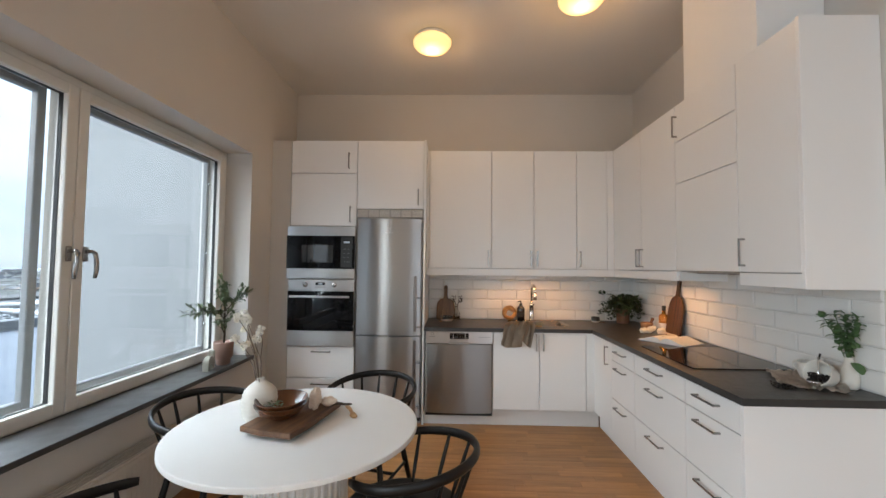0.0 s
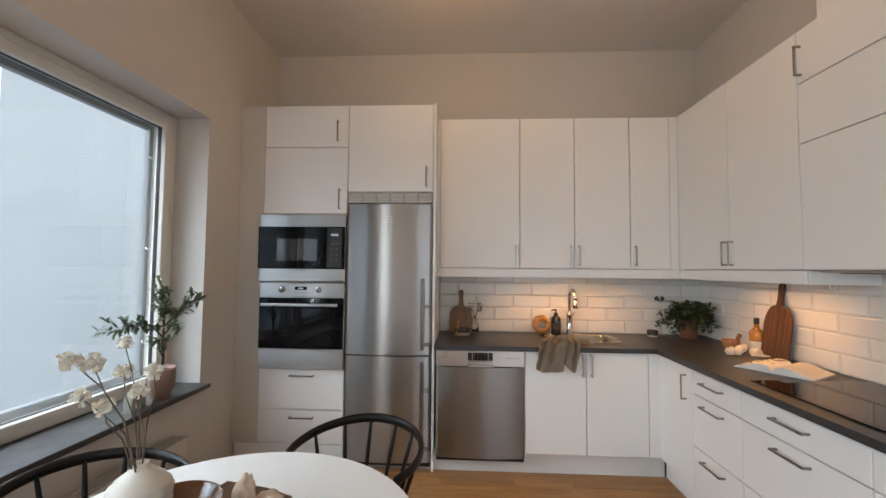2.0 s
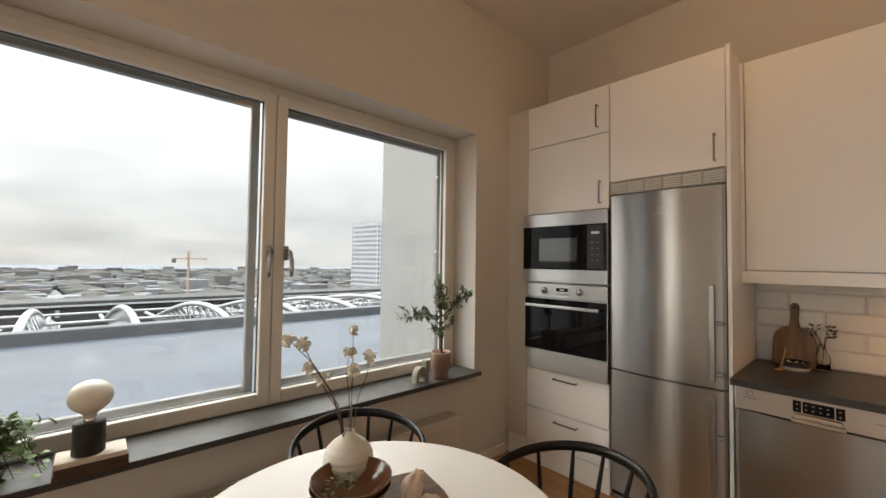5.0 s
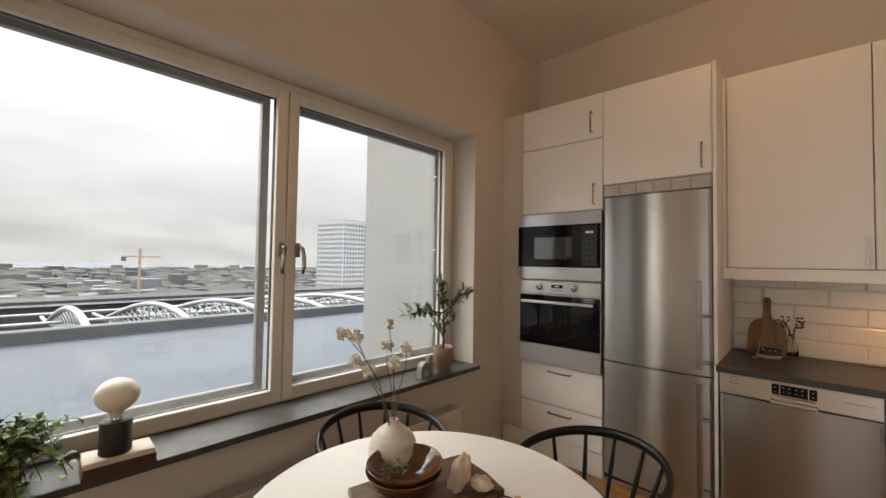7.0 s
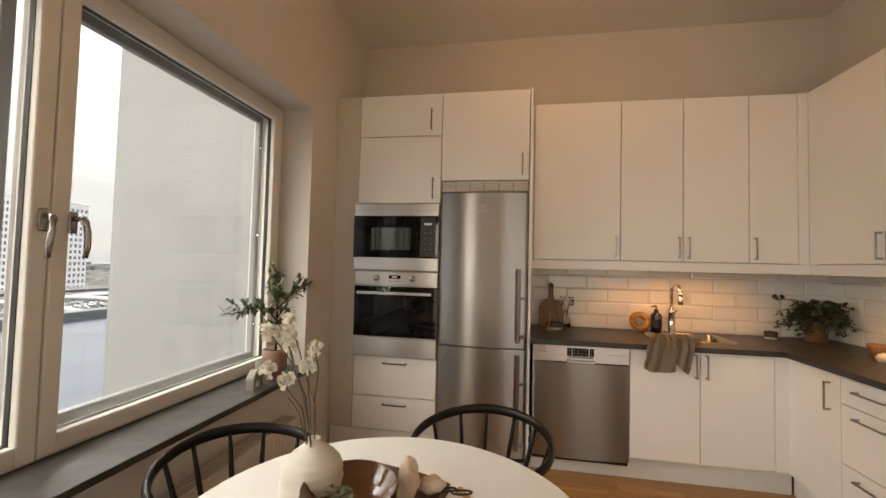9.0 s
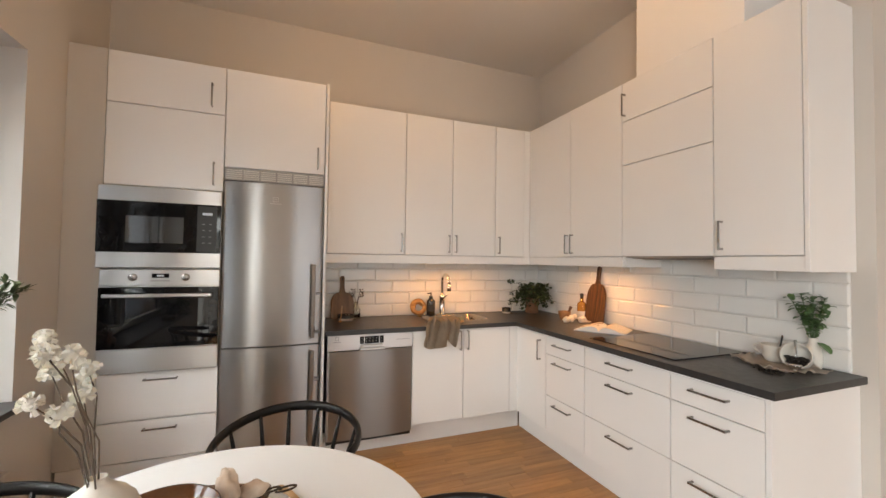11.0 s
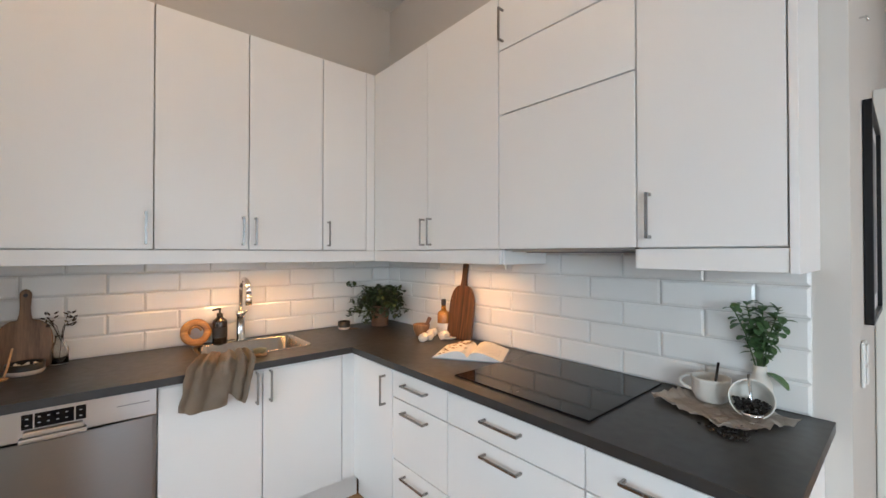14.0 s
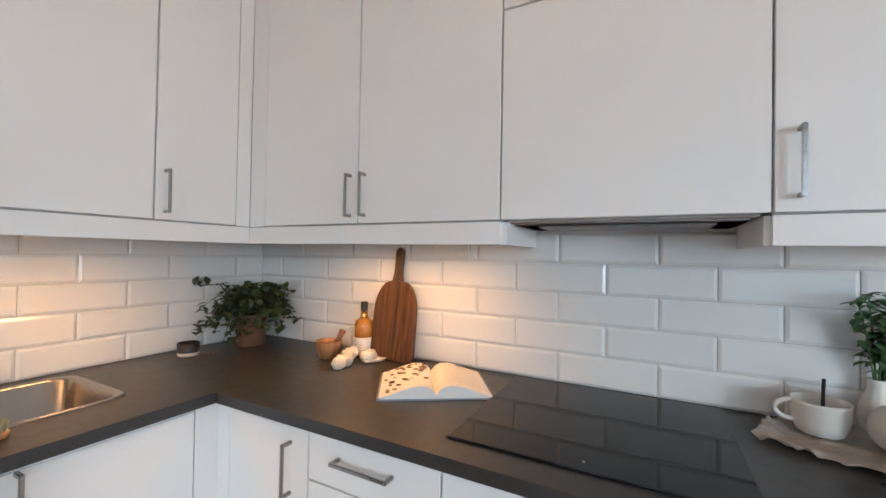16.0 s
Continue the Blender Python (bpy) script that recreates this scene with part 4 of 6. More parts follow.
# ---- table and chairs ----
TX, TY, TZ = -0.548, 2.040, 0.70
table = thing("round_table", "round white dining table on a ribbed drum base", "table", pose(TX, TY, 0))
part("tabletop", slab(circle(0.512, 96), TZ - 0.022, TZ, 0.004), M_TABLE, table, "", False)
part("drum", slab(circle(0.20, 64), 0.02, TZ - 0.0225), M_TABLE, table)
for i in range(44):
    a = 2 * math.pi * i / 44
    b = box(0.197, 0.212, -0.009, 0.009, 0.022, TZ - 0.024, 0.006, 2)
    o = part("rib", b, M_TABLE, table)
    o.rotation_euler = (0, 0, a)
part("foot_ring", slab(circle(0.21, 64), 0.0, 0.02, 0.003), M_TABLE, table)


def chair(m):
    """A black spindle-back armchair with one bowed rail; it faces its own +x."""
    c = thing("spindle_chair", "black painted wooden chair with a bowed spindle back", "chair", m, group="chairs round the table")
    seat = slab([(0.235 * math.cos(a) * (1.0 + 0.04 * math.cos(2 * a)), 0.225 * math.sin(a)) for a in (2 * math.pi * i / 40 for i in range(40))], 0.415, 0.447, 0.010, 3)
    part("seat", seat, M_CHAIR, c, "", False)
    pts, rad = [], []
    for i in range(33):
        u = i / 32
        a = radians(62 + 236 * u)
        lift = 0.050 * math.sin(math.pi * u) ** 1.5
        pts.append((0.262 * math.cos(a) - 0.02, 0.262 * math.sin(a), 0.636 + lift))
        w = 0.021 - 0.003 * abs(2 * u - 1) + (-0.004 if i in (0, 32) else 0)
        rad.append(w)
    part("rail", tube(pts, rad, 12, flat=0.62), M_CHAIR, c, "", True)
    for u in (0.06, 0.20, 0.33, 0.44, 0.56, 0.67, 0.80, 0.94):
        a = radians(62 + 236 * u)
        lift = 0.050 * math.sin(math.pi * u) ** 1.5
        top = Vector((0.258 * math.cos(a) - 0.02, 0.258 * math.sin(a), 0.634 + lift))
        low = Vector((0.195 * math.cos(a), 0.188 * math.sin(a), 0.440))
        mid = (top + low) / 2
        part("spindle", tube([low, low.lerp(top, 0.25), mid, low.lerp(top, 0.8), top], [0.006, 0.0085, 0.0090, 0.0075, 0.0065], 8), M_CHAIR, c, "", True)
    for sx, sy in [(1, 1), (1, -1), (-1, 1), (-1, -1)]:
        part("leg", tube([(0.135 * sx, 0.13 * sy, 0.420), (0.165 * sx, 0.165 * sy, 0.22), (0.20 * sx, 0.205 * sy, 0.0)], [0.013, 0.017, 0.011], 10), M_CHAIR, c, "", True)
    for sy in (1, -1):
        part("stretcher", tube([(0.168 * 1, 0.168 * sy, 0.20), (-0.168, 0.168 * sy, 0.20)], [0.009, 0.009], 8), M_CHAIR, c, "", True)
    part("cross_stretcher", tube([(0, 0.168, 0.20), (0, -0.168, 0.20)], 0.009, 8), M_CHAIR, c, "", True)
    return c


CHAIRS = [(-0.374, 2.660), (-1.072, 2.305), (-0.065, 1.885), (-0.795, 1.485)]
poses = [pose(x, y, 0, 0, 0, math.degrees(math.atan2(TY - y, TX - x))) for x, y in CHAIRS]
first = chair(poses[0])
for m in poses[1:]:
    copy_thing(first, m)

# ---- on the table ----
vase = thing("bottle_vase", "white ribbed stoneware bottle vase on the table", "vase", pose(-0.736, 2.063, TZ))
prof = [(0.0, 0.0), (0.040, 0.0), (0.046, 0.004)]
for i in range(1, 34):
    z = i * 0.0049
    r = 0.0475 + 0.022 * math.sin(math.pi * min(1, (z / 0.165)) ** 0.85) if z < 0.11 else 0
    if z >= 0.11:
        u = (z - 0.11) / 0.055
        r = 0.0475 + 0.022 * math.sin(math.pi * (0.11 / 0.165) ** 0.85)
        r = r + (0.016 - r) * (u ** 1.8)
    prof.append((r + 0.0012 * math.sin(z * 900), z))
prof += [(0.0145, 0.170), (0.016, 0.176), (0.013, 0.177), (0.010, 0.165), (0.0, 0.160)]
part("body", lathe([(r * 1.10, z * 1.06) for r, z in prof], 40), M_STONEW, vase, "", True)

rnd = random.Random(5)


def fluffy(bm, c, r, k=26):
    """A head of crumpled papery petals round a centre."""
    for i in range(k):
        d = Vector((rnd.gauss(0, 1), rnd.gauss(0, 1), rnd.gauss(0, 1))).normalized()
        s = d.cross(Vector((rnd.gauss(0, 1), rnd.gauss(0, 1), rnd.gauss(0, 1)))).normalized()
        u = d.cross(s)
        base = c + d * r * 0.25
        w = r * rnd.uniform(0.45, 0.75)
        tip = c + d * r * rnd.uniform(0.85, 1.12)
        v = [bm.verts.new(p) for p in (base - s * w * 0.4, base + s * w * 0.4, tip + s * w * 0.6 + u * w * 0.35, tip + d * r * 0.12, tip - s * w * 0.6 + u * w * 0.35)]
        bm.faces.new((v[0], v[1], v[2], v[3], v[4]))
    bmesh.ops.create_icosphere(bm, subdivisions=2, radius=r * 0.62, matrix=Matrix.Translation(c))
    return bm


bunch = thing("dried_flowers", "dried cream flower heads on thin twigs in the vase", "dried flowers", pose(-0.736, 2.063, TZ + 0.178))
heads = [(-0.013, -0.184, 0.297), (0.008, -0.155, 0.287), (-0.126, 0.08, 0.28), (-0.105, 0.057, 0.215), (-0.061, 0.106, 0.201), (-0.043, 0.037, 0.172), (-0.064, -0.103, 0.196), (-0.036, -0.072, 0.167)]
for hx, hy, hz in heads:
    c = Vector((hx, hy, hz))
    mid = Vector((hx * 0.35 + rnd.uniform(-0.012, 0.012), hy * 0.35 + rnd.uniform(-0.012, 0.012), hz * 0.45))
    low = Vector((rnd.uniform(-0.005, 0.005), rnd.uniform(-0.005, 0.005), -0.06))
    q = mid.lerp(c, 0.55) + Vector((rnd.uniform(-0.012, 0.012), rnd.uniform(-0.012, 0.012), 0))
    st = part("twig", tube([low, low.lerp(mid, 0.6), mid, q, c], [0.0018, 0.0018, 0.0017, 0.0015, 0.0012], 6), M_TWIG, bunch, "grey brown twig", True)
    part("flower_head", fluffy(bmesh.new(), c, rnd.uniform(0.019, 0.025)), M_PETAL, st, "papery cream flower head")

tray = thing("wooden_tray_board", "thick dark wooden board with low feet on the table", "board", pose(-0.575, 2.050, TZ, 0, 0, 76))
part("plank", slab([(-0.195, -0.122), (-0.08, -0.130), (0.19, -0.118), (0.205, -0.02), (0.20, 0.115), (0.02, 0.126), (-0.185, 0.120), (-0.20, 0.01)], 0.016, 0.040, 0.004, 2), M_WALNUTX, tray)
for sx in (-0.12, 0.12):
    part("foot", box(sx - 0.02, sx + 0.02, -0.085, 0.085, 0.0, 0.016, 0.003), M_WALNUTX, tray)
BZ = TZ + 0.040
for i, (bx, by, bz, tip) in enumerate([(-0.616, 2.002, BZ, 0), (-0.614, 2.005, BZ + 0.020, 2.0)]):
    bowl = solo("bowl", lathe([(0.0, 0.004), (0.038, 0.004), (0.044, 0.0), (0.048, 0.003), (0.086, 0.025), (0.106, 0.056), (0.1075, 0.060), (0.1045, 0.058), (0.083, 0.029), (0.048, 0.010), (0.0, 0.009)], 48), M_BROWNGL, "brown glazed ceramic bowl stacked on the wooden board", "bowl", pose(bx, by, bz, tip), smooth=True, group="stacked bowls")


def leaf(bm, base, d, up, length, width, curl=0.15, blunt=False):
    """One leaf blade with a folded midrib."""
    d = d.normalized()
    s = d.cross(up)
    if s.length < 1e-4:
        s = d.cross(Vector((1, 0, 0.3)))
    s.normalize()
    n = s.cross(d).normalized()
    ks = [(0.0, 0.05, 0.0), (0.25, 0.75, 0.02), (0.55, 1.0, 0.0), (0.8, 0.6, -0.5 * curl), (1.0, 0.04, -curl)]
    if blunt:
        ks = [(0.0, 0.12, 0.0), (0.2, 0.72, 0.02), (0.5, 1.0, 0.0), (0.82, 0.82, -0.5 * curl), (1.0, 0.30, -curl)]
    prev = None
    for t, w, h in ks:
        c = base + d * length * t + n * length * h
        row = [bm.verts.new(c - s * width * w * 0.5 + n * width * 0.12 * w), bm.verts.new(c), bm.verts.new(c + s * width * w * 0.5 + n * width * 0.12 * w)]
        if prev:
            bm.faces.new((prev[0], prev[1], row[1], row[0]))
            bm.faces.new((prev[1], prev[2], row[2], row[1]))
        prev = row
    return bm


sprig = bmesh.new()
for i in range(26):
    a, rr = rnd.uniform(0, 6.28), rnd.uniform(0, 0.045)
    leaf(sprig, Vector((rr * math.cos(a), rr * math.sin(a), 0.012 + rnd.uniform(0, 0.018))), Vector((rnd.gauss(0, 1), rnd.gauss(0, 1), rnd.uniform(0.1, 1.2))), Vector((0, 0, 1)), rnd.uniform(0.016, 0.028), 0.010)
solo("herb_sprigs", sprig, M_LEAFO, "green herb sprigs lying in the bowl", "herbs", pose(-0.640, 1.985, BZ + 0.030), smooth=True)


def lump(rx, ry, rz, seed, amp, sub=3):
    b = bmesh.new()
    bmesh.ops.create_icosphere(b, subdivisions=sub, radius=1.0)
    for v in b.verts:
        k = 1 + amp * noise.noise(v.co * 1.8 + Vector((seed, 0, 0))) + 0.4 * amp * noise.noise(v.co * 5 + Vector((0, seed, 0)))
        v.co = Vector((v.co.x * rx * k, v.co.y * ry * k, v.co.z * rz * k))
    return b


bread = thing("bread_loaf", "torn crusty bread loaf lying on the wooden board", "bread", pose(-0.508, 2.120, BZ + 0.040, 0, -48, 100))
part("crust", lump(0.056, 0.026, 0.025, 3, 0.3, 4), M_BREAD, bread, "", True)
solo("bread_loaf", lump(0.034, 0.023, 0.021, 8, 0.3), M_BREAD, "small crusty bread roll on the wooden board", "bread", pose(-0.455, 2.150, BZ + 0.021, 0, 0, 20), smooth=True)
solo("wooden_butter_knife", tube([(-0.075, 0, 0.006), (-0.03, 0.004, 0.007), (0.02, 0, 0.007), (0.05, -0.002, 0.006), (0.075, 0, 0.006)], [0.007, 0.006, 0.0055, 0.011, 0.008], 8, flat=1.5), M_BEECH, "small brown wooden butter knife", "knife", pose(-0.357, 2.175, TZ + 0.001, 0, 0, -62), smooth=True)
solo("twine", tube([(0.035 * math.cos(a * 1.7) + 0.01 * a, 0.014 * math.sin(a * 2.3), 0.004 + 0.002 * math.sin(a * 3)) for a in (i * 0.25 for i in range(22))], 0.0026, 6), M_STEM, "dark knotted twine lying on the wooden board", "twine", pose(-0.425, 2.16, BZ), smooth=True)

# ---- on the window sill ----


def olive_tree(m):
    t = thing("potted_olive", "small olive tree in a pink clay pot on the sill", "potted plant", m)
    part("pot", lathe([(0.0, 0.0), (0.040, 0.0), (0.046, 0.006), (0.050, 0.045), (0.063, 0.054), (0.067, 0.155), (0.067, 0.165), (0.060, 0.165), (0.058, 0.145), (0.0, 0.143)], 40), M_PINKPOT, t, "pink clay footed pot", True)
    part("soil", lathe([(0.0, 0.150), (0.058, 0.147)], 24), M_SOIL, t)
    tr = part("trunk", tube([(0, 0, 0.13), (0.004, 0.002, 0.22), (-0.001, 0.002, 0.31), (0.002, 0, 0.375)], [0.008, 0.007, 0.006, 0.005], 8), M_STEM, t, "", True)
    r = random.Random(11)
    leaves = bmesh.new()
    fork = Vector((0.002, 0.0, 0.33))
    arms = [(fork, (-0.10, -0.20, 0.315), 9), (fork, (0.075, 0.175, 0.435), 9), (fork, (-0.012, 0.004, 0.50), 8), (fork, (0.05, -0.06, 0.40), 5), (fork, (-0.06, 0.05, 0.40), 5), (Vector((0, 0, 0.28)), (0.03, 0.07, 0.31), 3), (Vector((0, 0, 0.27)), (-0.03, -0.07, 0.30), 3), (Vector((0, 0, 0.17)), (-0.02, -0.035, 0.20), 2), (Vector((0, 0, 0.21)), (0.02, 0.03, 0.23), 2)]
    for base, tip, twigs in arms:
        base, tip = base + Vector((0, 0, 0.055)), Vector(tip) + Vector((0, 0, 0.075))
        mid = base.lerp(tip, 0.5) + Vector((0, 0, 0.018))
        part("branch", tube([base, mid, tip], [0.0045, 0.003, 0.0015], 6), M_STEM, tr, "", True)
        for k in range(twigs):
            u = 0.30 + 0.70 * k / max(1, twigs - 1)
            p = base.lerp(mid, u * 2) if u < 0.5 else mid.lerp(tip, u * 2 - 1)
            d0 = (tip - base).normalized()
            e = p + (d0 * 0.6 + Vector((r.gauss(0, 0.45), r.gauss(0, 0.45), r.gauss(0.15, 0.45)))) * 0.05
            for q in range(13):
                w = q / 12
                d = (e - p).normalized() + Vector((r.gauss(0, 0.7), r.gauss(0, 0.7), r.gauss(0.05, 0.6)))
                leaf(leaves, p.lerp(e, w), d, Vector((0, 0, 1)), r.uniform(0.034, 0.052), r.uniform(0.014, 0.019))
    tagged(part("foliage", leaves, M_LEAFO, t, "many narrow grey green leaves"), kind="stuff")
    return t


olive_tree(pose(-1.562, 3.195, SILL, 0, 0, 0))
arch = thing("arch_ornament", "small grey ceramic arch ornament on the sill", "ornament", pose(-1.565, 3.025, SILL, 0, 0, 12))
outline = [(-0.055 + 0.0, 0.0)] + [(-0.005 - 0.050 * math.cos(math.pi * i / 12), 0.045 + 0.050 * math.sin(math.pi * i / 12)) for i in range(13)] + [(0.045, 0.0), (0.018, 0.0)] + [(-0.005 + 0.022 * math.cos(math.pi * i / 10), 0.022 + 0.022 * math.sin(math.pi * i / 10)) for i in range(11)] + [(-0.028, 0.0)]
part("arch", slab([(y, x) for y, x in outline], -0.020, 0.020, 0.004, 2, pose(0, 0, 0, 90, 0, 90)), M_GREYCLAY, arch)
part("post", box(-0.018, 0.018, 0.040, 0.072, 0.0, 0.125, 0.006, 2), M_GREYCLAY, arch)

stack = []
for i, (w, d, h, rz, mat) in enumerate([(0.198, 0.120, 0.020, -1, M_BOOKC), (0.194, 0.117, 0.018, 1, M_BOOKC), (0.190, 0.115, 0.018, -2, M_LINENP)]):
    z = SILL + sum(stack)
    b = thing("book", "closed book with worn brown covers stacked on the sill", "book", pose(-1.530, 1.507, z, 0, 0, rz), group="stacked books")
    part("pages", box(-d / 2 + 0.004, d / 2 - 0.003, -w / 2 + 0.003, w / 2 - 0.003, 0.0025, h - 0.0025), M_BOOKC, b, "browned page edges")
    part("cover", box(-d / 2, d / 2, -w / 2, w / 2, h - 0.0024, h, 0.001), mat, b)
    part("cover", box(-d / 2, d / 2, -w / 2, w / 2, 0.0, 0.0024, 0.001), mat, b)
    part("spine", box(d / 2 - 0.0029, d / 2, -w / 2, w / 2, 0.0025, h - 0.0025), mat, b)
    stack.append(h)
bz = SILL + sum(stack)
tl = thing("bulb_lamp", "unlit table lamp, opal globe bulb on a black cylinder", "table lamp", pose(-1.527, 1.497, bz))
part("base", lathe([(0.0, 0.0), (0.043, 0.0), (0.046, 0.003), (0.046, 0.107), (0.043, 0.110), (0.0, 0.110)], 40), M_GASKET, tl, "matt black cylinder", True)
part("socket", lathe([(0.017, 0.110), (0.017, 0.128), (0.0, 0.128)], 20), M_CHROME, tl, "", True)
part("bulb", lathe([(0.018, 0.120), (0.019, 0.130)] + [(0.064 * math.cos(a) if a > -1.0 else 0.064 * math.cos(a) + 0.004, 0.194 + 0.056 * math.sin(a)) for a in (-1.22 + i * 0.1745 for i in range(16))] + [(0.0, 0.250)], 48), M_OPALB, tl, "white opal globe bulb", True)


def ivy(name, label, m, potmat, pot, count, spread, drop, seed, leafmat, size):
    t = thing(name, label, "potted plant", m)
    part("pot", lathe(pot, 36), potmat, t, "", True)
    top = pot[-2][1]
    part("soil", lathe([(0.0, top + 0.002), (pot[-1][0] if pot[-1][0] > 0 else pot[-2][0] * 0.95, top)], 20), M_SOIL, t)
    r = random.Random(seed)
    leaves = bmesh.new()
    for i in range(count):
        a = r.uniform(0, 6.28)
        reach = spread * r.uniform(0.3, 1.0)
        base = Vector((0.02 * math.cos(a), 0.02 * math.sin(a), top))
        peak = base + Vector((math.cos(a) * reach * 0.55, math.sin(a) * reach * 0.55, r.uniform(0.05, 0.15)))
        tip = peak + Vector((math.cos(a) * reach * 0.5, math.sin(a) * reach * 0.5, -r.uniform(0.0, drop)))
        part("runner", tube([base, peak, tip], [0.002, 0.0018, 0.001], 5), M_STEM, t, "", True)
        for k in range(11):
            u = 0.15 + 0.85 * k / 10
            p = base.lerp(peak, u * 2) if u < 0.5 else peak.lerp(tip, u * 2 - 1)
            leaf(leaves, p, Vector((r.gauss(0, 1), r.gauss(0, 1), r.gauss(0.2, 0.7))), Vector((0, 0, 1)), size * r.uniform(0.7, 1.3), size * r.uniform(0.7, 1.1), 0.25)
    tagged(part("foliage", leaves, leafmat, t, "dense small green leaves"), kind="stuff")
    return t


ivy("potted_ivy", "bushy green ivy in a low pot on the sill", pose(-1.55, 1.225, SILL), M_TERRA, [(0.0, 0.0), (0.048, 0.0), (0.058, 0.09), (0.060, 0.10), (0.054, 0.10), (0.052, 0.085), (0.05, 0.084)], 64, 0.15, 0.24, 21, M_LEAFB, 0.028)

# ---- on the worktop, back run ----


def paddle(w, h, hw, hh, t):
    """Outline of a paddle shaped chopping board, standing in the x-z plane."""
    out = []
    sh = h - hh
    k = 0.03
    out += [(w / 2 - 0.02, 0), (w / 2 - 0.006, 0.006), (w / 2, 0.02), (w / 2 - 0.001, sh * 0.45), (w / 2 - 0.003, sh * 0.62)]
    for i in range(1, 8):
        a = math.pi / 2 * i / 7
        out.append((hw / 2 + 0.006 + (w / 2 - hw / 2 - 0.009) * math.cos(a) ** 0.9, sh * 0.62 + (sh * 0.36) * math.sin(a) ** 1.15))
    out += [(hw / 2 + 0.001, sh + 0.020), (hw / 2 - 0.001, sh + 0.05), (hw / 2 + 0.001, h - 0.03), (hw / 2 + 0.001, h - 0.016), (hw / 2 - 0.007, h - 0.004), (0, h)]
    return out + [(-x, z) for x, z in out[::-1][1:] if abs(x) > 1e-6]


def chopping_board(label, mat, w, h, m):
    b = thing("chopping_board", label, "chopping board", m)
    pl = slab(paddle(w, h, 0.036, 0.13, 0.02), -0.009, 0.009, 0.004, 2, pose(0, 0, 0, 90))
    part("plank", pl, mat, b)
    part("hole", lathe([(0.0, -0.0095), (0.008, -0.0095), (0.008, 0.0095), (0.0, 0.0095)], 16, None, pose(0, 0, h - 0.028, 90)), M_BLACK, b, "drilled hanging hole")
    return b


chopping_board("round-shouldered brown wooden chopping board leaning on the tiles", M_OLIVE, 0.185, 0.345, pose(0.040, 4.318, CZ, -10))
cbv = thing("glass_bottle_vase", "small clear glass bottle holding a dried sprig", "vase", pose(0.150, 4.335, CZ))
part("glass", lathe([(0.0, 0.0), (0.030, 0.0), (0.033, 0.004), (0.033, 0.07), (0.016, 0.10), (0.014, 0.125), (0.017, 0.130), (0.012, 0.128), (0.012, 0.10), (0.029, 0.068), (0.029, 0.007), (0.0, 0.006)], 28), M_CLEAR, cbv, "", True)
bm = bmesh.new()
sp = part("twigs", tube([(0, 0, 0.01), (0.01, 0, 0.15), (0.03, -0.01, 0.23)], 0.0015, 5), M_STEM, cbv, "", True)
r7 = random.Random(7)
for i in range(7):
    a = r7.uniform(0, 6.28)
    tube([(0.006, 0, 0.10), (0.02 * math.cos(a), 0.02 * math.sin(a) - 0.006, 0.17), (0.06 * math.cos(a), 0.03 * math.sin(a) - 0.01, r7.uniform(0.18, 0.25))], 0.0013, 5, bm)
    for k in range(4):
        leaf(bm, Vector((0.045 * math.cos(a), 0.025 * math.sin(a) - 0.01, 0.17 + 0.018 * k)), Vector((r7.gauss(0, 1), r7.gauss(0, 0.6), 0.8)), Vector((0, 1, 0)), 0.022, 0.008)
part("sprig", bm, M_STEM, cbv, "dried brown sprig", True)
dish = thing("salt_dish", "round stone salt dish with a black band", "dish", pose(0.055, 4.225, CZ))
part("dish", lathe([(0.0, 0.0), (0.052, 0.0), (0.060, 0.012), (0.060, 0.020)], 32), M_LINENP, dish, "pale stone foot", True)
part("band", lathe([(0.060, 0.020), (0.061, 0.046), (0.056, 0.047), (0.054, 0.026), (0.0, 0.024)], 32), M_BLACK, dish, "black glazed rim", True)
bm = bmesh.new()
for i in range(16):
    bmesh.ops.create_icosphere(bm, subdivisions=1, radius=0.007, matrix=Matrix.Translation((r7.uniform(-0.035, 0.035), r7.uniform(-0.035, 0.035), 0.030 + r7.uniform(0, 0.008))))
part("filling", bm, M_GARLIC, dish, "pale flakes filling the dish", True)
sn = thing("wooden_spoon", "small pale wooden spoon leaning on the salt dish", "spoon", pose(0.000, 4.140, CZ, 0, 0, 70))
part("handle", tube([(0.012, 0, 0.012), (0.035, 0, 0.050), (0.062, 0, 0.115)], [0.004, 0.004, 0.0035], 8), M_BEECH, sn, "", True)
b = bmesh.new()
bmesh.ops.create_uvsphere(b, u_segments=16, v_segments=10, radius=1.0)
for v in b.verts:
    v.co = Vector((v.co.x * 0.024, v.co.y * 0.017, 0.009 + v.co.z * (0.009 if v.co.z < 0 else 0.002)))
part("bowl", b, M_BEECH, sn, "", True)

tv = thing("ring_trivet", "warm wooden trivet with a round opening, leaning on the tiles", "trivet", pose(0.680, 4.335, CZ + 0.074, 74, 0, 0))
n, rings = 48, []
bm = bmesh.new()
for r, z in [(0.040, -0.016), (0.037, -0.012), (0.036, 0.010), (0.040, 0.015), (0.056, 0.018), (0.067, 0.014), (0.072, 0.006), (0.072, -0.008), (0.068, -0.015), (0.056, -0.018)]:
    rings.append([bm.verts.new((r * (1 + 0.016 * math.cos(5 * a) * (r > 0.05)) * math.cos(a), r * (1 + 0.016 * math.cos(5 * a) * (r > 0.05)) * math.sin(a), z)) for a in (2 * math.pi * i / n for i in range(n))])
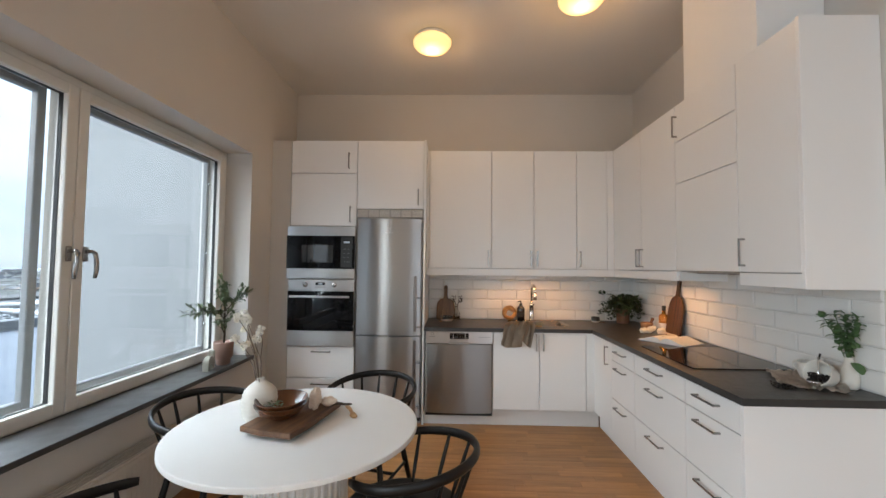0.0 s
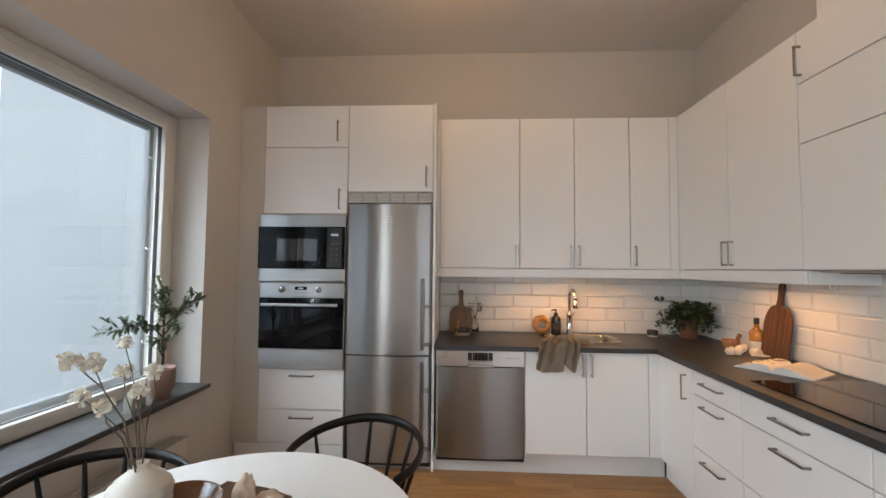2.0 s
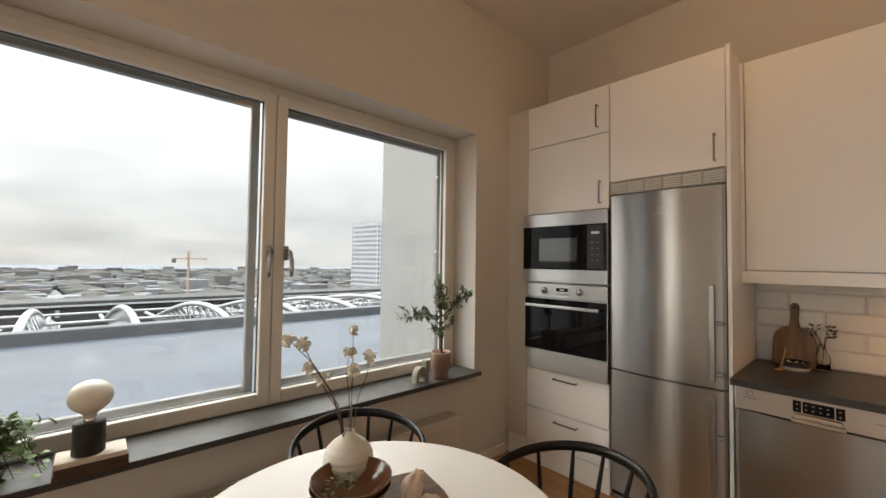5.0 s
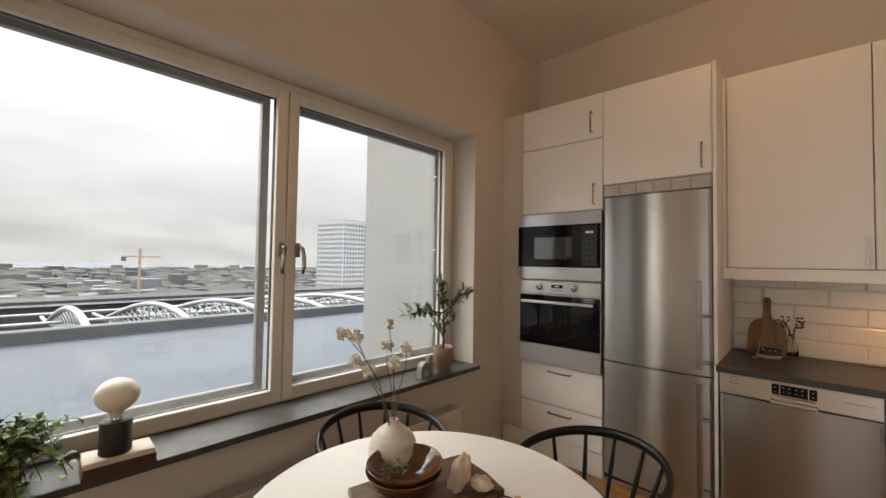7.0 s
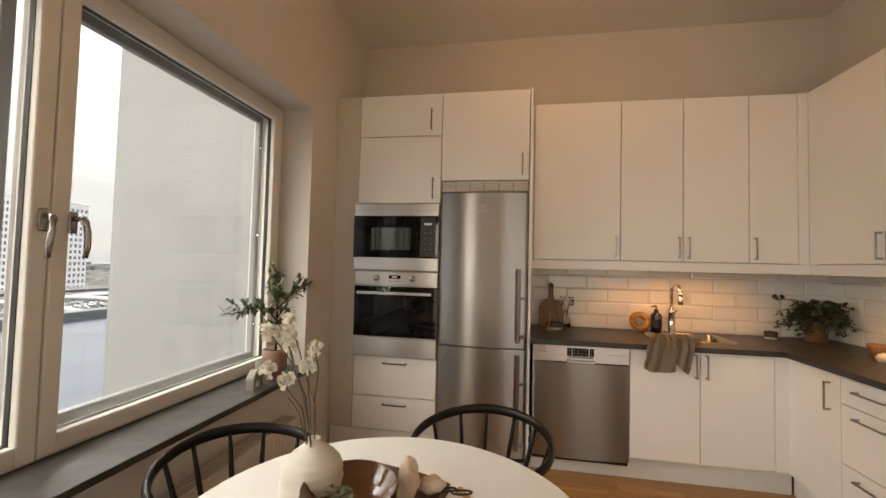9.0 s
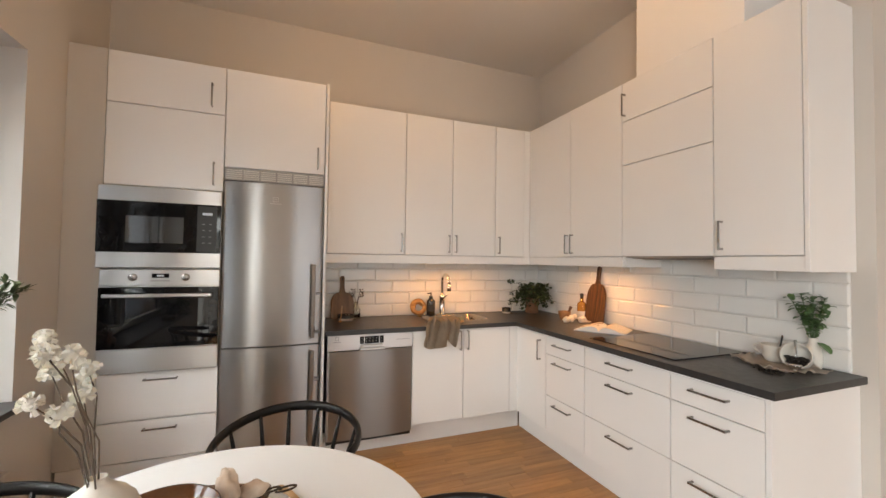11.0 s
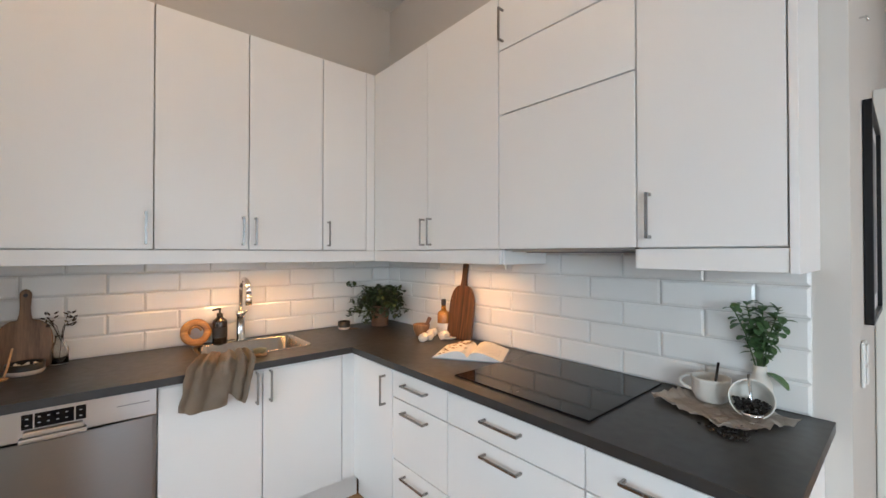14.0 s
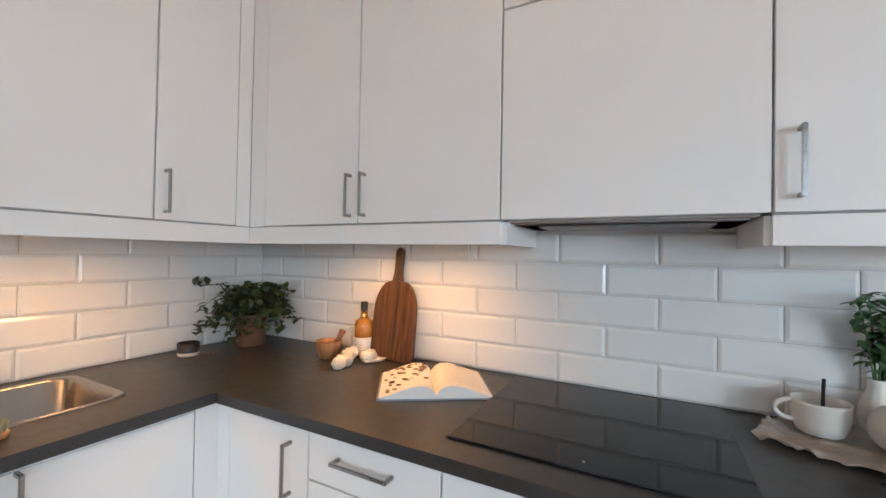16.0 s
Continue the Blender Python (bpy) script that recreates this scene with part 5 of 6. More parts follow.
for p, q in zip(rings, rings[1:] + rings[:1]):
    for i in range(n):
        bm.faces.new((p[i], p[(i + 1) % n], q[(i + 1) % n], q[i]))
bmesh.ops.recalc_face_normals(bm, faces=bm.faces)
part("ring", bm, M_ORANGEWOOD, tv, "", True)
part("inner_curl", tube([(0.030 * math.cos(a), 0.030 * math.sin(a), -0.012 + 0.006 * a) for a in (0.3 + i * 0.2 for i in range(17))], [0.006] * 15 + [0.005, 0.003], 8), M_ORANGEWOOD, tv, "", True)
sb = thing("soap_bottle", "black pump soap bottle beside the tap", "soap bottle", pose(0.795, 4.335, CZ))
part("bottle", lathe([(0.0, 0.0), (0.034, 0.0), (0.037, 0.004), (0.037, 0.118), (0.034, 0.130), (0.018, 0.142), (0.015, 0.152), (0.0, 0.152)], 32), M_SOAP, sb, "", True)
part("label", lathe([(0.0372, 0.035), (0.0374, 0.036), (0.0374, 0.09), (0.0372, 0.091)], 32), M_GASKET, sb, "plain dark label", True)
bm = lathe([(0.016, 0.152), (0.016, 0.166), (0.005, 0.168), (0.005, 0.190), (0.0, 0.190)], 18)
tube([(0.004, 0.0, 0.190), (-0.012, -0.004, 0.191), (-0.038, -0.008, 0.186)], [0.007, 0.006, 0.004], 8, bm)
part("pump", bm, M_BLACK, sb, "", True)

# Linen towel hanging over the worktop's edge at the sink.
bm = bmesh.new()
NU, NV = 64, 44
grid = []
path = [(3.99, CZ + 0.006), (3.955, CZ + 0.020), (3.91, CZ + 0.026), (3.85, CZ + 0.020), (3.785, CZ + 0.013), (3.764, CZ - 0.005), (3.756, CZ - 0.04), (3.752, CZ - 0.072), (3.748, CZ - 0.108), (3.746, CZ - 0.148)]
for i in range(NU + 1):
    u = i / NU
    row = []
    for j in range(NV + 1):
        s = j / NV * (len(path) - 1)
        k = min(int(s), len(path) - 2)
        f = s - k
        y = path[k][0] * (1 - f) + path[k + 1][0] * f
        z = path[k][1] * (1 - f) + path[k + 1][1] * f
        v = j / NV
        hang = max(0.0, (v - 0.45) / 0.55)
        spread = 0.48 + 0.52 * min(1, v / 0.5) ** 0.9
        x = 0.745 - 0.055 * min(1, v / 0.5) + (u - 0.5) * 0.265 * spread - 0.030 * hang * (1 - u)
        if u > 0.62:
            x -= 0.030 * hang * (u - 0.62) / 0.38
        soft = abs(math.sin(u * 13 + 1.6 * v + 0.9 * math.sin(u * 7)))
        tight = 0.5 + 0.5 * math.sin(u * 52 + 4 * v)
        fold = (0.75 * soft + 0.25 * tight) if v < 0.6 else soft
        amp = 0.048 * (0.55 + 0.45 * math.sin(math.pi * min(1, v * 1.3))) * (1 - 0.45 * hang)
        y -= amp * fold * (0.5 + 0.8 * hang)
        z += amp * 0.75 * fold * (1 - hang) * (1 if v < 0.5 else 0.6)
        if u < 0.60:
            reach = 1.0 + 0.05 * math.sin(u * 6) - 0.10 * max(0, 0.12 - u) / 0.12
        else:
            reach = 0.66 + 0.40 * (u - 0.60) / 0.30 if u < 0.90 else 1.06 - 4.5 * (u - 0.90)
        if z < CZ - 0.004:
            z = CZ - (CZ - z) * max(0.3, reach)
        wob = Vector((u * 7, v * 7, 0))
        row.append(bm.verts.new((x + 0.006 * noise.noise(wob), y + 0.006 * noise.noise(wob + Vector((9, 0, 0))), z + (0.006 * noise.noise(wob + Vector((0, 9, 0))) if v < 0.4 else 0))))
    grid.append(row)
for i in range(NU):
    for j in range(NV):
        bm.faces.new((grid[i][j], grid[i + 1][j], grid[i + 1][j + 1], grid[i][j + 1]))
bmesh.ops.solidify(bm, geom=bm.faces, thickness=0.002)
solo("linen_towel", bm, M_LINEN, "crumpled taupe linen towel hung over the sink edge", "towel", smooth=True)
br = thing("dish_brush", "round wooden dish brush lying bristles up by the sink", "brush", pose(0.885, 3.905, CZ))
part("head", lathe([(0.0, 0.0), (0.026, 0.0), (0.030, 0.004), (0.030, 0.011), (0.027, 0.014), (0.0, 0.015)], 24), M_BEECH, br, "", True)
bm = bmesh.new()
rq = random.Random(17)
for i in range(120):
    a, rr = rq.uniform(0, 6.28), 0.025 * math.sqrt(rq.random())
    x, y = rr * math.cos(a), rr * math.sin(a)
    tube([(x, y, 0.013), (x * 1.25, y * 1.25, 0.034 + rq.uniform(-0.002, 0.002))], 0.0013, 4, bm)
tagged(part("bristles", bm, M_BRISTLE, br, "pale greenish plant bristles"), kind="stuff")
part("handle", tube([(-0.02, 0.0, 0.008), (-0.09, 0.005, 0.009), (-0.17, 0.006, 0.009)], [0.006, 0.006, 0.007], 8), M_BEECH, br, "", True)

jar = thing("pinch_jar", "small black and cream pinch bowl on the worktop", "bowl", pose(1.515, 4.275, CZ))
part("foot", lathe([(0.0, 0.0), (0.034, 0.0), (0.038, 0.004), (0.0385, 0.014)], 28), M_LINENP, jar, "cream lower half", True)
part("rim", lathe([(0.0385, 0.014), (0.040, 0.050), (0.037, 0.051), (0.034, 0.028), (0.0, 0.026)], 28), M_BLACK, jar, "black glazed upper half", True)
crumbs = thing("bark_crumbs", "few brown bark crumbs beside the pinch bowl", "crumbs", pose(1.555, 4.225, CZ))
bm2 = bmesh.new()
for i in range(16):
    x, y = r7.gauss(0, 0.025), r7.gauss(0, 0.012)
    a = r7.uniform(0, 3.14)
    tube([(x, y, 0.003), (x + 0.014 * math.cos(a), y + 0.014 * math.sin(a), 0.004)], 0.003, 5, bm2)
tagged(part("crumb_pile", bm2, M_TERRA, crumbs), kind="stuff")
ivy("potted_ivy", "trailing dark ivy in a terracotta pot", pose(1.765, 4.235, CZ), M_TERRA, [(0.0, 0.0), (0.054, 0.0), (0.058, 0.004), (0.061, 0.130), (0.062, 0.140), (0.057, 0.140), (0.056, 0.125), (0.054, 0.124)], 84, 0.195, 0.17, 33, M_LEAFD, 0.036)

# ---- on the worktop, side run ----
mo = thing("mortar", "wooden mortar with its pestle", "mortar", pose(1.775, 3.775, CZ))
part("bowl", lathe([(0.0, 0.0), (0.032, 0.0), (0.036, 0.004), (0.048, 0.035), (0.052, 0.066), (0.050, 0.070), (0.045, 0.066), (0.038, 0.030), (0.0, 0.014)], 32), M_MORTAR, mo, "", True)
part("pestle", tube([(0.005, 0.0, 0.020), (0.020, -0.028, 0.070), (0.030, -0.045, 0.110)], [0.013, 0.010, 0.013], 12), M_TERRA, mo, "reddish wooden pestle", True)
bo = thing("oil_bottle", "square-shouldered clear bottle of amber oil", "bottle", pose(1.868, 3.675, CZ))
part("glass", lathe([(0.0, 0.0), (0.036, 0.0), (0.038, 0.004), (0.038, 0.128), (0.034, 0.145), (0.016, 0.158), (0.014, 0.185), (0.0, 0.186)], 32), M_AMBER, bo, "amber oil in clear glass", True)
part("label", lathe([(0.0384, 0.012), (0.0386, 0.013), (0.0386, 0.080), (0.0384, 0.081)], 32), M_LABEL, bo, "pale paper label", True)
bm = bmesh.new()
for k in range(3):
    for i in range(7):
        a = radians(150 + i * 11)
        box(-0.0025, 0.0025, -0.0004, 0.0004, 0.030 + k * 0.011, 0.033 + k * 0.011, bm=bm)
        bm.verts.ensure_lookup_table()
        mm = Matrix.Translation((0.0389 * math.cos(a), 0.0389 * math.sin(a), 0)) @ Matrix.Rotation(a + math.pi / 2, 4, "Z")
        for v in bm.verts[-8:]:
            v.co = mm @ v.co
part("label_lines", bm, M_GREYPL, bo, "grey printed lines")
part("stopper", lathe([(0.015, 0.186), (0.015, 0.220), (0.012, 0.223), (0.0, 0.223)], 20), M_BLACK, bo, "black stopper", True)
chopping_board("tall dark wooden chopping board leaning on the tiles", M_WALNUT, 0.205, 0.450, pose(1.866, 3.540, CZ, -8, 0, -90))


def garlic(m):
    g = thing("garlic_bulb", "whole pale garlic bulb", "garlic", m, group="garlic bulbs")
    b = bmesh.new()
    n = 32
    prof = [(0.0, 0.0), (0.014, 0.001), (0.024, 0.010), (0.025, 0.020), (0.016, 0.032), (0.006, 0.040), (0.004, 0.050), (0.0, 0.051)]
    rr = []
    for r, z in prof:
        rr.append([b.verts.new((0, 0, z))] if r == 0 else [b.verts.new((r * (1 + 0.07 * math.cos(7 * a)) * math.cos(a), r * (1 + 0.07 * math.cos(7 * a)) * math.sin(a), z)) for a in (2 * math.pi * i / n for i in range(n))])
    for p, q in zip(rr, rr[1:]):
        for i in range(n):
            j = (i + 1) % n
            if len(p) == 1:
                b.faces.new((p[0], q[j], q[i]))
            elif len(q) == 1:
                b.faces.new((p[i], p[j], q[0]))
            else:
                b.faces.new((p[i], p[j], q[j], q[i]))
    part("bulb", b, M_GARLIC, g, "", True)
    part("root", lathe([(0.0, -0.002), (0.005, -0.002), (0.007, 0.002)], 12), M_LINENP, g)
    return g


g0 = garlic(pose(1.690, 3.655, CZ + 0.018, 70, 0, 30))
for x, y, z, rx, rz in [(1.735, 3.620, 0.018, 80, 200), (1.780, 3.600, 0.018, 75, 100), (1.825, 3.610, 0.018, 65, 320), (1.740, 3.660, 0.020, 40, 60), (1.785, 3.645, 0.030, 60, 250), (1.665, 3.620, 0.018, 80, 140)]:
    copy_thing(g0, pose(x, y, CZ + z, rx, 0, rz))
bm = bmesh.new()
for k in range(5):
    a, ph = -0.35 + 0.16 * k, 1.3 * k
    tube([(0.012 * i * math.cos(a), 0.012 * i * math.sin(a) + 0.006 * math.sin(i * 0.8 + ph), 0.006 + 0.005 * abs(math.sin(i * 0.7 + ph))) for i in range(9 - k % 2)], [0.0035, 0.005, 0.006, 0.0065, 0.006, 0.0065, 0.006, 0.004, 0.002][:9 - k % 2], 6, bm, flat=1.7)
tagged(solo("garlic_stalks", bm, M_LINENP, "dry papery garlic stalks on the worktop", "garlic", pose(1.775, 3.590, CZ), smooth=True), kind="")
# Open cookbook.
bk = thing("open_cookbook", "open cookbook with printed pages on the worktop", "book", pose(1.692, 3.250, CZ, 0, 0, -57))
for side in (-1, 1):
    b = bmesh.new()
    rows = []
    for i in range(15):
        u = i / 14
        x = side * u * 0.165
        z = 0.012 + 0.036 * math.sin(math.pi * min(1, u * 1.02) ** 0.7) * (1 - 0.55 * u) - 0.004 * u
        rows.append([b.verts.new((x, -0.125, z)), b.verts.new((x, 0.125, z)), b.verts.new((x * 0.995, 0.125, 0.004)), b.verts.new((x * 0.995, -0.125, 0.004))])
    for p, q in zip(rows, rows[1:]):
        for a in range(4):
            b.faces.new((p[a], p[(a + 1) % 4], q[(a + 1) % 4], q[a]))
    b.faces.new(rows[0])
    b.faces.new(rows[-1][::-1])
    bmesh.ops.recalc_face_normals(b, faces=b.faces)
    pg = part("page_block", b, M_PAPER, bk, "white pages")
    r9 = random.Random(40 + side)
    pr = bmesh.new()
    if side < 0:
        for i in range(34):
            u, y = r9.uniform(0.15, 0.92), r9.uniform(-0.105, 0.11)
            s = r9.uniform(0.005, 0.015)
            z = 0.012 + 0.036 * math.sin(math.pi * min(1, u * 1.02) ** 0.7) * (1 - 0.55 * u) - 0.004 * u + 0.0016
            k = 9
            vs = [pr.verts.new((side * u * 0.165 + s * math.cos(a) * r9.uniform(0.7, 1.1), y + s * math.sin(a) * r9.uniform(0.7, 1.1), z + 0.0004 * math.cos(a))) for a in (2 * math.pi * q / k for q in range(k))]
            pr.faces.new(vs)
        tagged(part("printed_picture", pr, M_PAPERG, pg, "brown food picture"), kind="stuff")
    else:
        for i in range(15):
            y = 0.10 - i * 0.0135
            for q in range(6):
                u = 0.18 + q * 0.115
                z = 0.012 + 0.036 * math.sin(math.pi * min(1, u * 1.02) ** 0.7) * (1 - 0.55 * u) - 0.004 * u + 0.0012
                z2 = 0.012 + 0.036 * math.sin(math.pi * min(1, (u + 0.1) * 1.02) ** 0.7) * (1 - 0.55 * (u + 0.1)) - 0.004 * (u + 0.1) + 0.0012
                vs = [pr.verts.new(c) for c in ((u * 0.165, y, z), ((u + 0.1) * 0.165, y, z2), ((u + 0.1) * 0.165, y + 0.0022, z2), (u * 0.165, y + 0.0022, z))]
                pr.faces.new(vs)
        part("printed_lines", pr, M_GREYPL, pg, "grey lines of print")
part("cover", box(-0.172, 0.172, -0.130, 0.130, 0.0, 0.0035, 0.001), M_COVER, bk, "blue grey cover")

# Cloth, cups, beans and vase at the end of the worktop.
bm = bmesh.new()
grid = []
NU, NV = 60, 54
for i in range(NU + 1):
    u = i / NU - 0.5
    row = []
    for j in range(NV + 1):
        v = j / NV - 0.5
        x, y = u * 0.30, v * 0.25
        edge = 1 - min(1, (0.5 - max(abs(u), abs(v))) * 6)
        x *= 1 + 0.10 * noise.noise(Vector((u * 4, v * 4, 3)))
        y *= 1 + 0.14 * noise.noise(Vector((u * 4, v * 4, 7)))
        z = 0.004 + 0.015 * edge * abs(math.sin(8 * (u + v) + 6 * noise.noise(Vector((u * 3, v * 3, 2))))) + 0.024 * max(0, noise.noise(Vector((u * 7.0, v * 7.0, 1.5)))) * (0.3 + edge) + 0.004 * noise.noise(Vector((u * 20, v * 20, 0)))
        row.append(bm.verts.new((x, y, max(0.002, z))))
    grid.append(row)
for i in range(NU):
    for j in range(NV):
        bm.faces.new((grid[i][j], grid[i + 1][j], grid[i + 1][j + 1], grid[i][j + 1]))
bmesh.ops.solidify(bm, geom=bm.faces, thickness=0.0018)
solo("linen_napkin", bm, M_LINENP, "crumpled pale linen napkin under the cups", "napkin", pose(1.785, 2.235, CZ, 0, 0, 62), smooth=True)


def cup(label, m):
    c = thing("stoneware_cup", label, "cup", m)
    part("body", lathe([(0.0, 0.0), (0.036, 0.0), (0.044, 0.005), (0.053, 0.028), (0.056, 0.072), (0.057, 0.080), (0.0535, 0.079), (0.050, 0.030), (0.036, 0.009), (0.0, 0.008)], 36), M_STONEW, c, "", True)
    part("ear", tube([(-0.050 - 0.040 * math.sin(math.pi * i / 16), 0, 0.052 + 0.024 * math.cos(math.pi * i / 16)) for i in range(17)], 0.0055, 10), M_STONEW, c, "", True)
    return c


cup("white stoneware cup standing on the napkin", pose(1.845, 2.275, CZ + 0.008, 0, 0, -80))
spn = solo("black_straw_spoon", tube([(0, 0, 0.0), (0.022, -0.01, 0.115)], [0.004, 0.004], 8), M_BLACK, "thin black spoon handle standing in the cup", "spoon", pose(1.850, 2.270, CZ + 0.018), smooth=True)
tc = pose(1.825, 2.165, CZ + 0.047, 0, -72, 15)
cup("white stoneware cup lying on its side", tc)
sc = thing("coffee_scoop", "small steel coffee scoop with dark beans", "scoop", pose(1.735, 2.140, CZ + 0.012))
part("bowl", lathe([(0.0, 0.0), (0.020, 0.002), (0.026, 0.018), (0.027, 0.026), (0.024, 0.024), (0.018, 0.006), (0.0, 0.004)], 20), M_CHROME, sc, "", True)
part("handle", tube([(0.02, 0.0, 0.022), (0.030, 0.010, 0.06), (0.036, 0.016, 0.125)], [0.004, 0.0045, 0.005], 8), M_CHROME, sc, "", True)
rb = random.Random(9)
beans = bmesh.new()
for i in range(260):
    inside = i < 210
    if inside:
        p = None
        while p is None or p.z > CZ + 0.060 or p.z < CZ + 0.006:
            a, rr, zz = rb.uniform(0, 6.28), 0.046 * math.sqrt(rb.random()), rb.uniform(0.032, 0.078)
            p = tc @ Vector((rr * math.cos(a), rr * math.sin(a), zz))
    else:
        p = Vector((1.625 + rb.gauss(0, 0.030), 2.175 + rb.gauss(0, 0.025), CZ + 0.0035))
    mm = Matrix.Translation(p) @ Matrix.Rotation(rb.uniform(0, 6.28), 4, "Z") @ Matrix.Rotation(rb.uniform(-0.4, 0.4) if not inside else rb.uniform(0, 3), 4, "X") @ Matrix.Diagonal((0.0064, 0.0046, 0.0038, 1))
    bmesh.ops.create_icosphere(beans, subdivisions=1, radius=1.0, matrix=mm)
solo("coffee_beans", beans, M_BEAN, "spilled dark coffee beans on napkin and worktop", "coffee beans", kind="stuff", smooth=True)
v2 = thing("white_bud_vase", "slim white vase with leafy green cuttings", "vase", pose(1.905, 2.155, CZ))
part("body", lathe([(0.0, 0.0), (0.026, 0.0), (0.032, 0.006), (0.036, 0.045), (0.030, 0.085), (0.018, 0.115), (0.017, 0.135), (0.019, 0.140), (0.015, 0.139), (0.0, 0.10)], 32), M_STONEW, v2, "matt white vase", True)
r3 = random.Random(3)
lv = bmesh.new()
for i, (tx, ty, tz) in enumerate([(-0.070, 0.065, 0.335), (-0.035, 0.030, 0.340), (-0.022, -0.015, 0.335), (-0.004, -0.055, 0.325), (-0.045, 0.0, 0.290), (-0.020, -0.075, 0.295), (-0.055, -0.03, 0.265)]):
    base, tip = Vector((0, 0, 0.09)), Vector((tx, ty * 0.9, tz))
    mid = base.lerp(tip, 0.5) + Vector((0, 0, 0.03))
    part("stem", tube([base, mid, tip], [0.0025, 0.0022, 0.0015], 6), M_LEAFR, v2, "green stem", True)
    for k in range(22):
        u = 0.30 + 0.70 * k / 21
        p = base.lerp(mid, u * 2) if u < 0.5 else mid.lerp(tip, u * 2 - 1)
        leaf(lv, p, Vector((r3.gauss(-0.2, 0.8), r3.gauss(0, 1), r3.gauss(0.3, 0.5))), Vector((0, 0, 1)), r3.uniform(0.026, 0.038), r3.uniform(0.021, 0.029), 0.2, True)
leaf(lv, Vector((0.0, -0.015, 0.12)), Vector((-0.2, -0.8, -0.35)), Vector((0, 0, 1)), 0.07, 0.045, 0.2, True)
tagged(part("foliage", lv, M_LEAFR, v2, "round fleshy green leaves"), kind="stuff")

# ---- hall wall ----
art = thing("framed_print", "abstract grey print of arcs in a black frame", "picture", pose(2.71, 1.948, 1.51))
for x0, x1, z0, z1 in [(-0.31, -0.29, -0.41, 0.41), (0.29, 0.31, -0.41, 0.41), (-0.29, 0.29, 0.39, 0.41), (-0.29, 0.29, -0.41, -0.39)]:
    part("frame", box(x0, x1, -0.025, 0.0, z0, z1, 0.002), M_CHAIR, art, "black frame bar")
part("mount", box(-0.29, 0.29, -0.010, -0.002, -0.39, 0.39), M_ARTPAPER, art, "white paper mount")
pic = part("picture_ground", box(-0.235, 0.235, -0.0125, -0.0101, -0.32, 0.32), M_ARTLIGHT, art)
part("shape", box(-0.02, 0.10, -0.0140, -0.0126, -0.32, 0.32), M_ARTGREY, pic)
for cx, cz, rs in [(-0.235, 0.02, (0.06, 0.09, 0.12, 0.15, 0.18)), (0.235, -0.02, (0.05, 0.08, 0.11, 0.14))]:
    bm = bmesh.new()
    for rr in rs:
        s = 1 if cx < 0 else -1
        k = 14
        pts = [(cx + s * rr * math.sin(math.pi / 2 * i / k), cz + (1 if cx < 0 else -1) * rr * math.cos(math.pi / 2 * i / k)) for i in range(k + 1)]
        pts += [(cx + s * rr, -0.32 if cx < 0 else 0.32)] if cx < 0 else []
        prev = None
        for (x, z) in pts:
            row = [bm.verts.new((x, -0.0155, z)), bm.verts.new((x - s * 0.010, -0.0155, z))]
            if prev:
                bm.faces.new((prev[0], prev[1], row[1], row[0]))
            prev = row
    part("arc_lines", bm, M_ARTDARK, pic, "dark concentric arcs")
bm = bmesh.new()
vs = [bm.verts.new((-0.20 + 0.055 * math.cos(a), -0.0150, 0.22 + 0.085 * math.sin(a))) for a in (2 * math.pi * i / 28 for i in range(28))]
bm.faces.new(vs)
part("oval", bm, M_ARTDARK, pic, "dark oval")
sw = thing("light_switch", "white double light switch on the wall", "switch", pose(2.265, 1.948, 0.985))
part("plate", box(-0.042, 0.042, -0.010, 0.0, -0.075, 0.075, 0.004, 2), M_PLASTW, sw)
for z in (-0.036, 0.036):
    part("rocker", box(-0.028, 0.028, -0.016, -0.0095, z - 0.030, z + 0.030, 0.003), M_PLASTW, sw)
solo("wall_hook", tube([(0, 0, 0.012), (0, -0.016, 0.010), (0, -0.022, -0.006)], 0.004, 8), M_CHROME, "tiny metal hook on the wall", "hook", pose(2.30, 1.948, 2.17), smooth=True)
sock = thing("wall_socket", "white double wall socket under the cabinet", "socket", pose(1.938, 3.31, 1.300))
part("plate", box(-0.016, 0.0, -0.075, 0.075, -0.030, 0.030, 0.004), M_PLASTW, sock)
for y in (-0.036, 0.036):
    part("well", lathe([(0.020, 0.0), (0.019, 0.006), (0.0, 0.006)], 20, None, pose(-0.0165, y, 0, 0, 90)), M_GREYPL, sock)

# ---- outside ----
solo("neighbour_facade", box(-4.35, WALLX - 0.001, 4.602, 5.0, -20, 9), M_RENDER, "plain pale rendered wall of the same building outside", "facade", kind="structure")
rf = thing("flat_roof", "wide wet grey flat roof below the window", "roof", pose(0, 0, 0), kind="structure")
part("deck", box(-21.4, -2.3, -60, 80, -2.5, -1.95), M_ROOF, rf)
part("coping", box(-21.9, -21.4, -60, 80, -2.5, -1.43, 0.05), M_COPING, rf, "grey metal coping")
part("seam", box(-7.30, -7.25, -60, 80, -1.9495, -1.938), M_COPING, rf)

# Arena roof with white arched trusses.
ar = thing("arena_roof", "dark arena roof carried by white steel arch trusses", "roof", pose(0, 0, 0), kind="structure")
part("far_edge", box(-75, -68, -150, 260, -9.0, -4.1), M_DARKROOF, ar, "dark far roof edge")
part("edge_rail", box(-68.0, -67.6, -150, 260, -4.72, -4.52), M_TRUSS, ar, "white edge rail")
part("membrane", box(-68, -22.5, -150, 260, -9.0, -8.4), M_DARKROOF, ar, "dark roof sheeting")


